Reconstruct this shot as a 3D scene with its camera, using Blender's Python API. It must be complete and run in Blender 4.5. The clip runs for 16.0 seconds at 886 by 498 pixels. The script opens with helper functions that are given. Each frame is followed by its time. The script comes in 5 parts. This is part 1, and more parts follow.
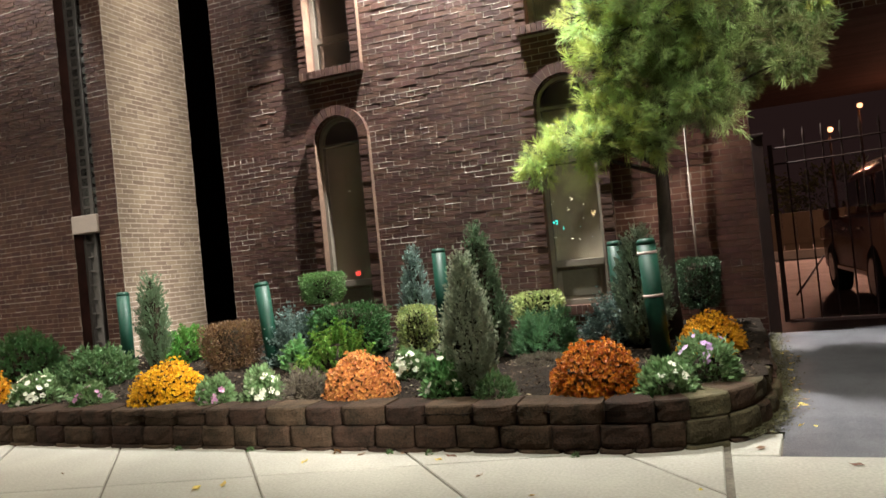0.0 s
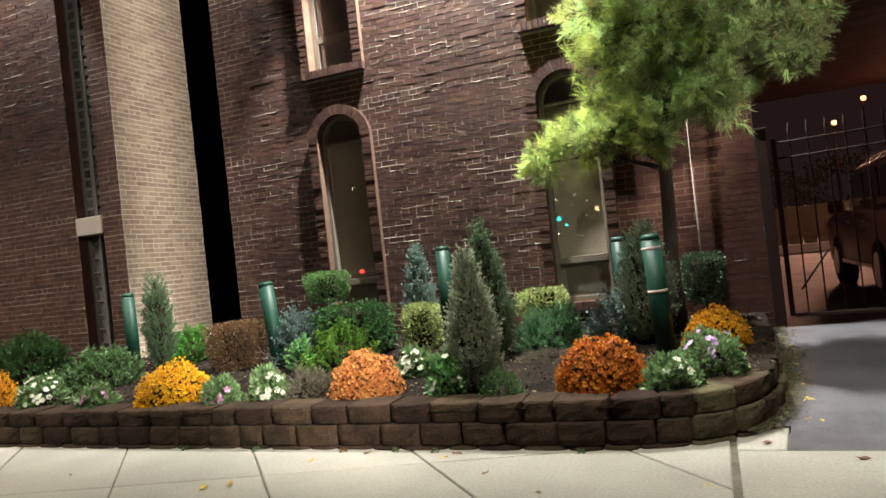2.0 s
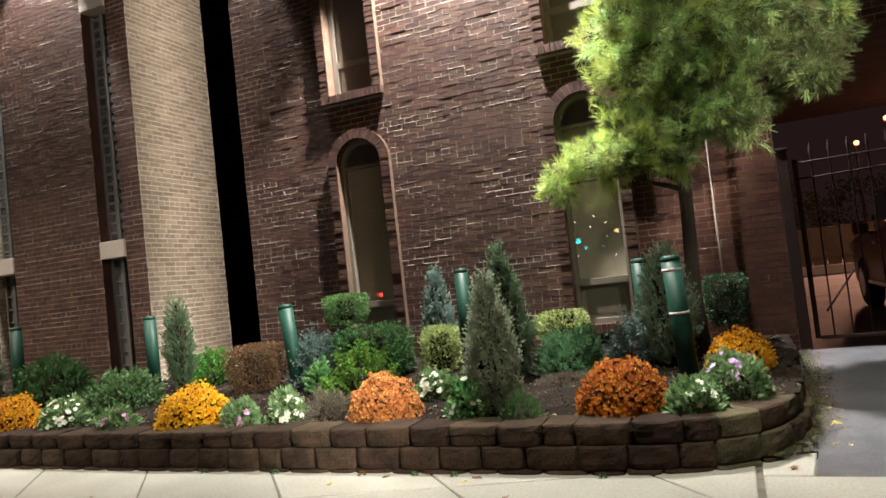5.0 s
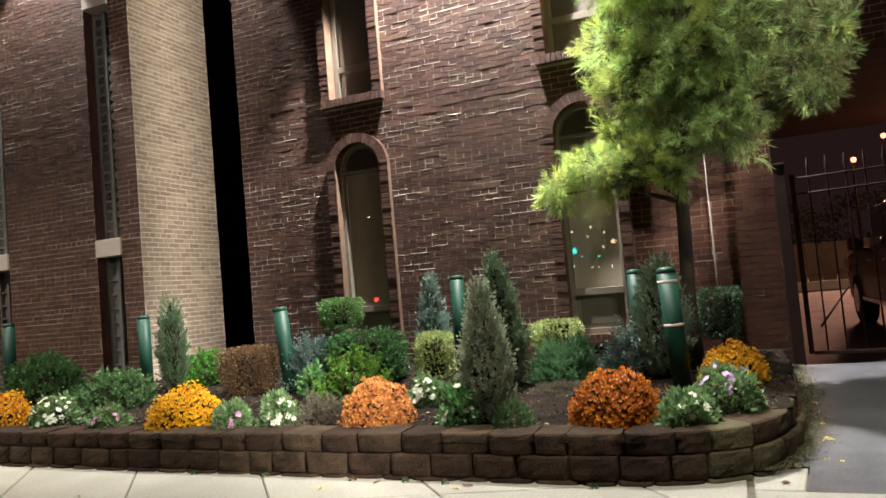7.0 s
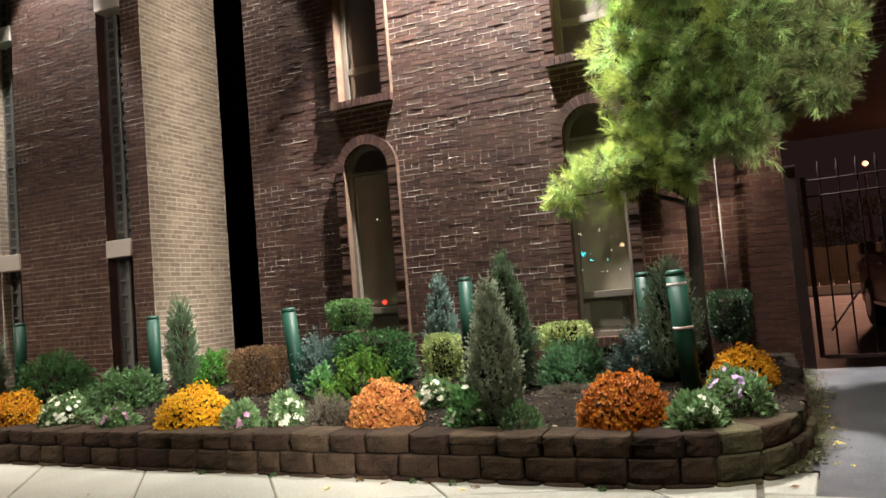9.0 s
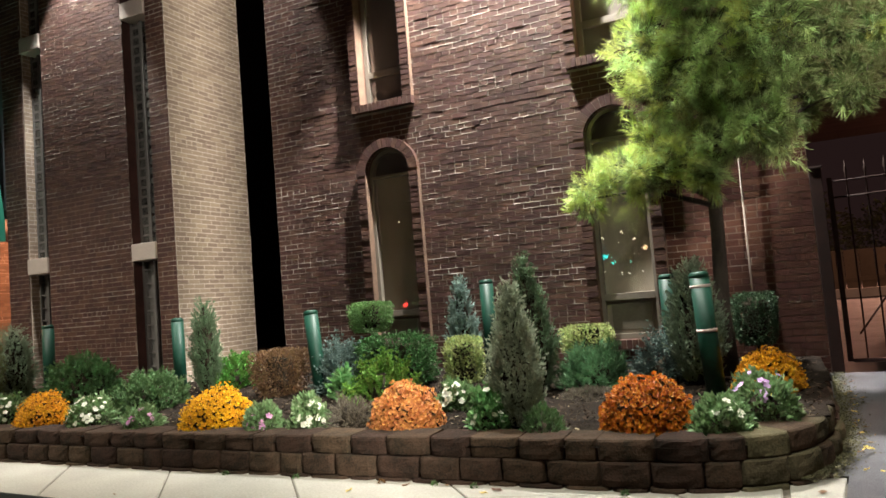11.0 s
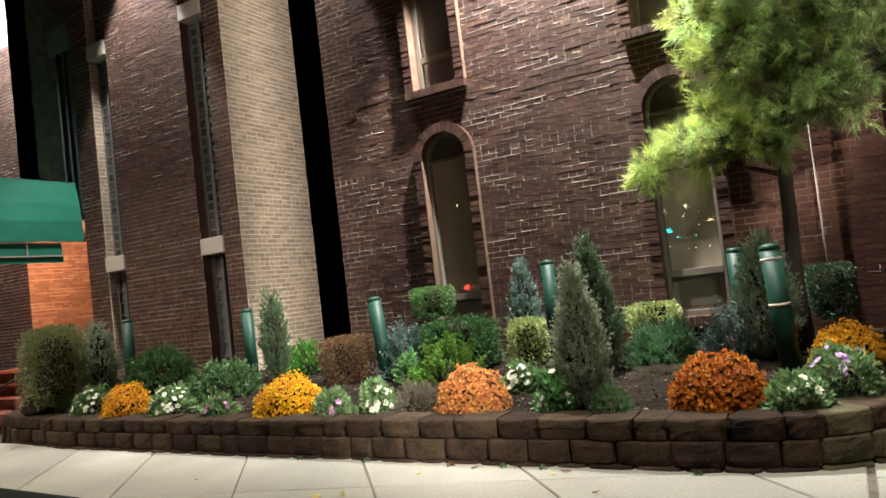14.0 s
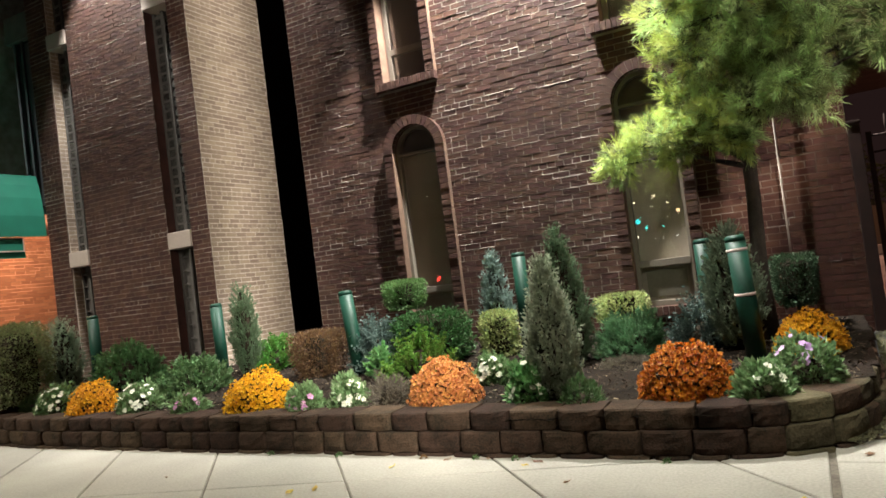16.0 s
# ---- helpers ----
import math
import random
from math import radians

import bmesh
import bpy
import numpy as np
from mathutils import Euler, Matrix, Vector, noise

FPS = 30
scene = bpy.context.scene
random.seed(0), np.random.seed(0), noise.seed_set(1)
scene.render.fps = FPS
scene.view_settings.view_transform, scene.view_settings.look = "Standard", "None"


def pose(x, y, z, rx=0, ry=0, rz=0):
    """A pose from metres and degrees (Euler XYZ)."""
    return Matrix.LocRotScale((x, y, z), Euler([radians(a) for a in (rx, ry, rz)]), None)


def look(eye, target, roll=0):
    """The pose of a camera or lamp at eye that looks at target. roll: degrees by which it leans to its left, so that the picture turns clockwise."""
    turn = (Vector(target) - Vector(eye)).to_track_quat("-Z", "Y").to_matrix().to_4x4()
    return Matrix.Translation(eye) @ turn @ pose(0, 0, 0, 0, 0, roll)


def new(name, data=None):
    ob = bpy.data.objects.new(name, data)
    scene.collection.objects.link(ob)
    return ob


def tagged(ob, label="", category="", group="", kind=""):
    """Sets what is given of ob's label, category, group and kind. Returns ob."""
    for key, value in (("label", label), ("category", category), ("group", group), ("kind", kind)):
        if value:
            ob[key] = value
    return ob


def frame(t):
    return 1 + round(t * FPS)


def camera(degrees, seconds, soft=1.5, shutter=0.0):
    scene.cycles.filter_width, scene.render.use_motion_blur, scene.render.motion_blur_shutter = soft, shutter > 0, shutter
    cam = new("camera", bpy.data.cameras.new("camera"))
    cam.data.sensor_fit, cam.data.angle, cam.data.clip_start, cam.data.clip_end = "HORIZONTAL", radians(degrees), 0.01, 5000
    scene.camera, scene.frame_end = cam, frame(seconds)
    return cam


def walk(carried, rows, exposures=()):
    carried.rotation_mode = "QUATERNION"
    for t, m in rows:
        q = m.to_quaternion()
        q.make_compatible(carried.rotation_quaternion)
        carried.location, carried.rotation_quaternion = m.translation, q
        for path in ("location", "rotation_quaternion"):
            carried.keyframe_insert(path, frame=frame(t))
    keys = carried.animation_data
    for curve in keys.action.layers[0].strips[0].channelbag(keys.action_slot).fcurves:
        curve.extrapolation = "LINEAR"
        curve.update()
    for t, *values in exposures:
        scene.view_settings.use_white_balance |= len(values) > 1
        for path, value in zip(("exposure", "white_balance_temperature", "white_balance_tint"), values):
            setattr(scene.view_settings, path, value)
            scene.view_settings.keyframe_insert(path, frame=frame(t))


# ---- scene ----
cam = camera(65.2, 16.0, soft=1.6)
# seconds, x, y, z, then the turn in degrees
PATH = [
    (0.0, 0.00, 0.00, 1.305, 90.915, 5.622, 20.990),
    (0.5, 0.00, 0.00, 1.305, 90.077, 5.647, 20.826),
    (1.0, 0.00, 0.00, 1.305, 89.684, 5.596, 20.832),
    (1.5, 0.00, 0.00, 1.305, 90.066, 5.895, 21.076),
    (2.0, 0.00, 0.00, 1.305, 90.764, 6.246, 21.302),
    (2.5, 0.00, 0.00, 1.302, 91.439, 6.331, 21.504),
    (3.0, 0.00, 0.00, 1.300, 91.978, 6.369, 21.704),
    (3.5, 0.00, 0.00, 1.300, 92.347, 6.489, 21.933),
    (4.0, 0.00, 0.00, 1.300, 92.599, 6.859, 22.903),
    (6.5, 0.00, 0.00, 1.298, 93.211, 5.441, 22.346),
    (7.0, 0.00, 0.00, 1.298, 93.318, 5.000, 22.500),
    (7.5, 0.00, 0.00, 1.298, 93.242, 4.619, 22.796),
    (8.0, 0.00, 0.00, 1.297, 93.258, 4.499, 23.076),
    (8.5, 0.00, 0.00, 1.291, 93.460, 4.626, 23.184),
    (9.0, 0.00, 0.00, 1.287, 93.604, 4.712, 23.195),
    (11.5, 0.00, 0.00, 1.279, 93.943, 4.435, 25.377),
    (12.0, 0.00, 0.00, 1.277, 93.716, 4.066, 25.612),
    (12.5, 0.00, 0.00, 1.275, 93.478, 4.322, 26.357),
    (13.0, 0.00, 0.00, 1.275, 93.418, 4.716, 28.024),
    (13.5, 0.00, 0.00, 1.275, 93.314, 5.241, 29.379),
    (14.0, 0.00, 0.00, 1.296, 93.025, 6.759, 30.008),
    (14.5, 0.00, 0.00, 1.305, 92.964, 8.054, 29.570),
    (15.0, 0.00, 0.00, 1.306, 92.839, 7.966, 28.841),
    (15.5, 0.00, 0.00, 1.306, 92.372, 7.615, 28.176),
    (16.0, 0.00, 0.00, 1.307, 92.053, 7.270, 27.628),
]
walk(cam, [(r[0], pose(*r[1:])) for r in PATH], exposures=[(0.0, -0.12)])

# ---- night sky and lamps ----
world = bpy.data.worlds.new("night_sky")
world.use_nodes = True
scene.world = world
back = world.node_tree.nodes["Background"]
back.inputs["Color"].default_value = (0.34, 0.18, 0.17, 1)
back.inputs["Strength"].default_value = 0.048


def lamp(name, kind, place, target, power, colour, size, spread=None, blend=0.5):
    data = bpy.data.lights.new(name, kind)
    data.energy, data.color = power, colour
    data.shadow_soft_size = size
    if kind == "SPOT":
        data.spot_size, data.spot_blend = radians(spread), blend
    ob = new(name, data)
    ob.matrix_world = look(place, target)
    return ob


lamp("street_light_near", "SPOT", (-0.6, 2.2, 10.5), (-0.6, 2.3, 0.0), 4800, (0.98, 0.96, 0.82), 0.07, 76, 0.8)
lamp("street_light_far", "SPOT", (-10.2, 0.8, 9.5), (-9.4, 3.9, 0.0), 5500, (1.0, 0.91, 0.77), 0.12, 62, 0.8)
lamp("street_light_right", "SPOT", (8.0, 0.6, 8.6), (0.5, 7.0, 0.5), 400, (1.0, 0.64, 0.44), 0.18, 120, 0.8)
lamp("wall_flood_light", "SPOT", (-2.5, 7.15, 7.6), (-2.5, 7.32, 3.0), 9600, (1.0, 0.98, 0.93), 0.05, 78, 0.25)
# extra spot added to lift the wall strip left of the first window
lamp("added_corner_spot", "SPOT", (-5.72, 7.2, 8.3), (-5.72, 7.3, 3.0), 1700, (1.0, 0.98, 0.93), 0.05, 31, 0.4)
lamp("wall_flood_light_left", "SPOT", (-9.1, 6.6, 8.0), (-9.1, 6.75, 3.0), 2200, (1.0, 0.99, 0.94), 0.05, 58, 0.4)
# fill spot added to brighten the buff alley wall, no known lamp there
lamp("alley_wall_fill", "SPOT", (9.0, -4.6, 7.0), (-7.6, 8.2, 3.9), 27500, (1.0, 0.93, 0.82), 0.02, 40, 0.3)
lamp("entrance_light", "POINT", (-12.4, 7.6, 2.95), (-12.2, 8.0, 0), 330, (1.0, 0.38, 0.19), 0.08)
lamp("entrance_flood", "SPOT", (-14.5, 7.1, 9.6), (-14.5, 7.5, 3.0), 9000, (1.0, 0.98, 0.93), 0.07, 60, 0.5)
lamp("lot_light", "SPOT", (7.7, 40.0, 7.0), (5.0, 18.0, 0.0), 9500, (1.0, 0.46, 0.30), 0.2, 160, 0.8)
lamp("lot_light_second", "SPOT", (6.3, 40.0, 6.0), (4.0, 18.0, 0.0), 7000, (1.0, 0.46, 0.30), 0.2, 160, 0.8)

# fill added for the fence front, hidden from view by the soffit
lamp("fence_fill", "SPOT", (4.0, 20.0, 7.5), (2.5, 30.0, 1.0), 900, (1.0, 0.52, 0.36), 0.2, 110, 0.8)
lamp("passage_light", "POINT", (3.6, 12.4, 2.7), (3.6, 12.4, 0.0), 34, (1.0, 0.42, 0.26), 0.06)


# ---- materials ----
def material(name, colour, second=None, rough=0.8, metal=0.0, scale=6.0, fine=60.0, bump=0.3, vary=0.0, spec=0.5, hue=0.0):
    """Two-scale noise between two colours, relief, and a change of brightness from piece to piece."""
    m = bpy.data.materials.new(name)
    m.use_nodes = True
    nt = m.node_tree
    bsdf = nt.nodes["Principled BSDF"]
    bsdf.inputs["Roughness"].default_value = rough
    bsdf.inputs["Metallic"].default_value = metal
    bsdf.inputs["Specular IOR Level"].default_value = spec
    second = second or tuple(c * 0.7 for c in colour)
    tex = nt.nodes.new("ShaderNodeTexCoord")
    big, small = nt.nodes.new("ShaderNodeTexNoise"), nt.nodes.new("ShaderNodeTexNoise")
    big.inputs["Scale"].default_value, small.inputs["Scale"].default_value = scale, fine
    big.inputs["Detail"].default_value = small.inputs["Detail"].default_value = 4
    where = nt.nodes.new("ShaderNodeNewGeometry")
    for n in (big, small):
        nt.links.new(where.outputs["Position"], n.inputs["Vector"])
    blend = nt.nodes.new("ShaderNodeMath")
    blend.operation = "ADD"
    nt.links.new(big.outputs["Fac"], blend.inputs[0])
    nt.links.new(small.outputs["Fac"], blend.inputs[1])
    ramp = nt.nodes.new("ShaderNodeMapRange")
    ramp.inputs["From Min"].default_value, ramp.inputs["From Max"].default_value = 0.75, 1.25
    nt.links.new(blend.outputs[0], ramp.inputs["Value"])
    mix = nt.nodes.new("ShaderNodeMix")
    mix.data_type = "RGBA"
    mix.inputs["A"].default_value, mix.inputs["B"].default_value = (*colour, 1), (*second, 1)
    nt.links.new(ramp.outputs["Result"], mix.inputs["Factor"])
    out = mix.outputs["Result"]
    if vary:
        info = nt.nodes.new("ShaderNodeObjectInfo")
        both = nt.nodes.new("ShaderNodeMath")
        both.operation = "ADD"
        nt.links.new(info.outputs["Random"], both.inputs[0])
        nt.links.new(where.outputs["Random Per Island"], both.inputs[1])
        frac = nt.nodes.new("ShaderNodeMath")
        frac.operation = "FRACT"
        nt.links.new(both.outputs[0], frac.inputs[0])
        rng = nt.nodes.new("ShaderNodeMapRange")
        rng.inputs["To Min"].default_value, rng.inputs["To Max"].default_value = 1 - vary, 1 + vary
        nt.links.new(frac.outputs[0], rng.inputs["Value"])
        hsv = nt.nodes.new("ShaderNodeHueSaturation")
        nt.links.new(out, hsv.inputs["Color"])
        nt.links.new(rng.outputs["Result"], hsv.inputs["Value"])
        if hue:
            hr = nt.nodes.new("ShaderNodeMapRange")
            hr.inputs["To Min"].default_value, hr.inputs["To Max"].default_value = 0.5 - hue, 0.5 + hue
            nt.links.new(frac.outputs[0], hr.inputs["Value"])
            nt.links.new(hr.outputs["Result"], hsv.inputs["Hue"])
        out = hsv.outputs["Color"]
    nt.links.new(out, bsdf.inputs["Base Color"])
    if bump:
        b = nt.nodes.new("ShaderNodeBump")
        b.inputs["Strength"].default_value, b.inputs["Distance"].default_value = bump, 0.01
        nt.links.new(blend.outputs[0], b.inputs["Height"])
        nt.links.new(b.outputs["Normal"], bsdf.inputs["Normal"])
    return m


def glowing(name, colour, strength):
    m = bpy.data.materials.new(name)
    m.use_nodes = True
    bsdf = m.node_tree.nodes["Principled BSDF"]
    bsdf.inputs["Base Color"].default_value = (*colour, 1)
    bsdf.inputs["Emission Color"].default_value = (*colour, 1)
    bsdf.inputs["Emission Strength"].default_value = strength
    return m


def leafy(name, colour, second, vary=0.35, hue=0.02, rough=0.55):
    """Leaf surface with some light through it."""
    m = material(name, colour, second, rough=rough, scale=9, fine=70, bump=0.0, vary=vary, hue=hue, spec=0.35)
    nt = m.node_tree
    bsdf = nt.nodes["Principled BSDF"]
    trans = nt.nodes.new("ShaderNodeBsdfTranslucent")
    nt.links.new(bsdf.inputs["Base Color"].links[0].from_socket, trans.inputs["Color"])
    mixer = nt.nodes.new("ShaderNodeMixShader")
    mixer.inputs[0].default_value = 0.28
    nt.links.new(bsdf.outputs[0], mixer.inputs[1])
    nt.links.new(trans.outputs[0], mixer.inputs[2])
    nt.links.new(mixer.outputs[0], nt.nodes["Material Output"].inputs["Surface"])
    return m


RED_BRICK = material("red_brick", (0.094, 0.041, 0.029), (0.046, 0.0215, 0.016), spec=0.3, rough=0.8, scale=5, fine=90, bump=0.6, vary=0.24, hue=0.012)
PIER_BRICK = material("pier_brick", (0.084, 0.031, 0.020), (0.050, 0.019, 0.0125), spec=0.2, rough=0.9, scale=5, fine=90, bump=0.6, vary=0.2, hue=0.01)
BUFF_BRICK = material("buff_brick", (0.39, 0.302, 0.228), (0.295, 0.225, 0.17), rough=0.85, scale=2.2, fine=90, bump=0.5, vary=0.2, hue=0.008)
MORTAR = material("mortar", (0.40, 0.35, 0.295), (0.18, 0.15, 0.125), rough=0.95, scale=5, fine=120, bump=0.6)
# darker mortar for the left wall and the gateway pier
DARK_MORTAR = material("dark_mortar", (0.25, 0.185, 0.145), (0.11, 0.08, 0.062), rough=0.95, scale=5, fine=120, bump=0.6)
PALE_MORTAR = material("pale_mortar", (0.74, 0.65, 0.55), (0.60, 0.52, 0.44), rough=0.95, scale=3, fine=120, bump=0.5)
STONE = material("cast_stone", (0.52, 0.44, 0.38), (0.44, 0.37, 0.32), rough=0.85, scale=4, fine=80, bump=0.3)
BLOCK = material("retaining_block", (0.057, 0.034, 0.0225), (0.016, 0.012, 0.008), spec=0.15, rough=0.95, scale=7, fine=70, bump=0.6, vary=0.38, hue=0.015)
MOSSY = material("mossy_block", (0.088, 0.072, 0.044), (0.034, 0.031, 0.017), spec=0.15, rough=0.95, scale=7, fine=70, bump=0.6, vary=0.3, hue=0.01)
CONCRETE = material("pavement_concrete", (0.36, 0.345, 0.30), (0.255, 0.243, 0.208), rough=0.9, scale=1.2, fine=55, bump=0.15, vary=0.04)
JOINT = material("joint_dirt", (0.16, 0.14, 0.11), (0.08, 0.07, 0.055), rough=1.0, bump=0.4)
ASPHALT = material("asphalt", (0.108, 0.106, 0.118), (0.032, 0.031, 0.037), rough=0.8, scale=1.8, fine=130, bump=0.5)
SOIL = material("bed_soil", (0.020, 0.0145, 0.0105), (0.006, 0.0045, 0.0035), spec=0.08, rough=1.0, scale=6, fine=50, bump=1.0)
CHIP = material("mulch_chip", (0.090, 0.068, 0.049), (0.016, 0.012, 0.009), spec=0.1, rough=1.0, scale=9, fine=60, bump=0.2, vary=0.65)
GREEN_PAINT = material("green_paint", (0.0062, 0.042, 0.0255), (0.0045, 0.028, 0.0175), rough=0.5, scale=5, fine=40, bump=0.08, spec=0.25)
BAND = material("reflective_band", (0.62, 0.50, 0.47), (0.5, 0.4, 0.38), rough=0.4, bump=0.0)
FRAME = material("window_frame", (0.21, 0.18, 0.145), (0.17, 0.145, 0.115), rough=0.5, scale=5, fine=40, bump=0.05)
BLIND = material("window_blind", (0.40, 0.34, 0.265), (0.34, 0.29, 0.225), rough=0.9, scale=3, fine=30, bump=0.1)
DARK_METAL = material("dark_metal", (0.030, 0.014, 0.011), (0.018, 0.009, 0.007), rough=0.7, metal=0.0, bump=0.1, spec=0.2)
AWNING = material("awning_canvas", (0.012, 0.21, 0.135), (0.010, 0.16, 0.105), rough=0.7, scale=3, fine=200, bump=0.1)
BARK = material("bark", (0.056, 0.042, 0.031), (0.028, 0.021, 0.016), rough=0.95, scale=14, fine=80, bump=1.0)
DIM_PANE = material("dim_pane", (0.05, 0.055, 0.06), (0.035, 0.04, 0.045), rough=0.3, bump=0.0)
# near-black colour that carries the darkness of the alley and the recess
PAINTED_DARK = material("painted_dark", (0.018, 0.014, 0.015), rough=0.9, bump=0)

GLASS = bpy.data.materials.new("window_glass")
GLASS.use_nodes = True
_nt = GLASS.node_tree
_nt.nodes.remove(_nt.nodes["Principled BSDF"])
_clear, _shine, _mix = (_nt.nodes.new(k) for k in ("ShaderNodeBsdfTransparent", "ShaderNodeBsdfGlossy", "ShaderNodeMixShader"))
_shine.inputs["Roughness"].default_value = 0.02
_mix.inputs[0].default_value = 0.12
_nt.links.new(_clear.outputs[0], _mix.inputs[1])
_nt.links.new(_shine.outputs[0], _mix.inputs[2])
_nt.links.new(_mix.outputs[0], _nt.nodes["Material Output"].inputs["Surface"])


# ---- mesh helpers ----
def mesh_of(name, verts, faces, mat, smooth=False):
    me = bpy.data.meshes.new(name)
    me.from_pydata([tuple(v) for v in verts], [], [tuple(f) for f in faces])
    for mt in (mat if isinstance(mat, (list, tuple)) else [mat]):
        me.materials.append(mt)
    if smooth:
        me.polygons.foreach_set("use_smooth", [True] * len(me.polygons))
    me.update()
    return me


def part(name, bm, mat, parent=None, label="", smooth=False):
    """Links a bmesh or mesh as one mesh object under a thing or a part."""
    if isinstance(bm, bmesh.types.BMesh):
        me = bpy.data.meshes.new(name)
        bmesh.ops.recalc_face_normals(bm, faces=bm.faces)
        bm.to_mesh(me)
        bm.free()
        me.materials.append(mat)
        if smooth:
            me.polygons.foreach_set("use_smooth", [True] * len(me.polygons))
    else:
        me = bm
    ob = new(name, me)
    ob.parent = parent
    if label:
        tagged(ob, label)
    return ob


def thing(name, place, label, category, group="", kind=""):
    ob = new(name)
    ob.location = place
    return tagged(ob, label, category, group, kind)


def add_box(bm, x0, x1, y0, y1, z0, z1, bevel=0.0):
    r = bmesh.ops.create_cube(bm, size=1.0, matrix=Matrix.LocRotScale(((x0 + x1) / 2, (y0 + y1) / 2, (z0 + z1) / 2), None, (x1 - x0, y1 - y0, z1 - z0)))
    if bevel:
        edges = {e for v in r["verts"] for e in v.link_edges}
        bmesh.ops.bevel(bm, geom=list(edges), offset=bevel, segments=2, affect="EDGES", profile=0.6)
    return bm


def box(x0, x1, y0, y1, z0, z1, bevel=0.0):
    return add_box(bmesh.new(), x0, x1, y0, y1, z0, z1, bevel)


def tube(points, radii, sides=8):
    """A tapered tube along points, as verts and faces."""
    verts, faces = [], []
    pts = [Vector(p) for p in points]
    for i, p in enumerate(pts):
        d = (pts[min(i + 1, len(pts) - 1)] - pts[max(i - 1, 0)]).normalized()
        a = d.orthogonal().normalized()
        b = d.cross(a)
        for k in range(sides):
            w = 2 * math.pi * k / sides
            verts.append(p + (a * math.cos(w) + b * math.sin(w)) * radii[i])
    for i in range(len(pts) - 1):
        for k in range(sides):
            a, b = i * sides + k, i * sides + (k + 1) % sides
            faces.append((a, b, b + sides, a + sides))
    faces.append(tuple(reversed(range(sides))))
    faces.append(tuple(range((len(pts) - 1) * sides, len(pts) * sides)))
    return verts, faces


def tube_part(name, points, radii, mat, parent, sides=8, label=""):
    me = mesh_of(name, *tube(points, radii, sides), mat, smooth=True)
    for face in me.polygons[len(me.polygons) - 2:]:
        face.use_smooth = False
    return part(name, me, None, parent, label)

# ---- brickwork ----
COURSE, BRICK_L = 0.0677, 0.203
MAIN_Y, LEFT_Y, LEFT_X = 7.75, 7.2, -7.38
WINDOWS = ((-4.22, "arched"), (-1.36, "arched"))  # middle of each window column on the main wall
IN_W, OUT_W = 0.315, 0.44                        # half widths of opening and of its brick surround
SPRING, SILL_LOW, SILL_UP, TOP = 2.93, 0.66, 3.85, 9.0


def main_holes(z):
    """Spans of the main wall taken up by window surrounds at height z."""
    spans = []
    for cx, _ in WINDOWS:
        if SILL_LOW - 0.1 < z < SPRING:
            spans.append((cx - OUT_W, cx + OUT_W))
        elif SPRING <= z < SPRING + OUT_W:
            w = math.sqrt(OUT_W ** 2 - (z - SPRING) ** 2)
            spans.append((cx - w, cx + w))
        elif z > SILL_UP - 0.11:
            spans.append((cx - OUT_W, cx + OUT_W))
    return spans


SLOTS = (-10.27, -7.98)   # middle of the narrow glass-block slots on the left building


def left_holes(z):
    return [(cx - 0.24, cx + 0.24) for cx in SLOTS]


def brick_solid(u0, u1, z0, z1, out, rng, uneven=0.0012):
    """Corners of one brick with slightly uneven face: along u, out of the wall, up."""
    j = lambda a: rng.uniform(-a, a)
    f = [(u0 + j(.003), out + j(uneven), z0 + j(.003)), (u1 + j(.003), out + j(uneven), z0 + j(.003)), (u1 + j(.003), out + j(uneven), z1 + j(.003)), (u0 + j(.003), out + j(uneven), z1 + j(.003))]
    g = [(u0, -0.02, z0), (u1, -0.02, z0), (u1, -0.02, z1), (u0, -0.02, z1)]
    return f + g, [(0, 1, 2, 3), (1, 0, 4, 5), (2, 1, 5, 6), (3, 2, 6, 7), (0, 3, 7, 4)]


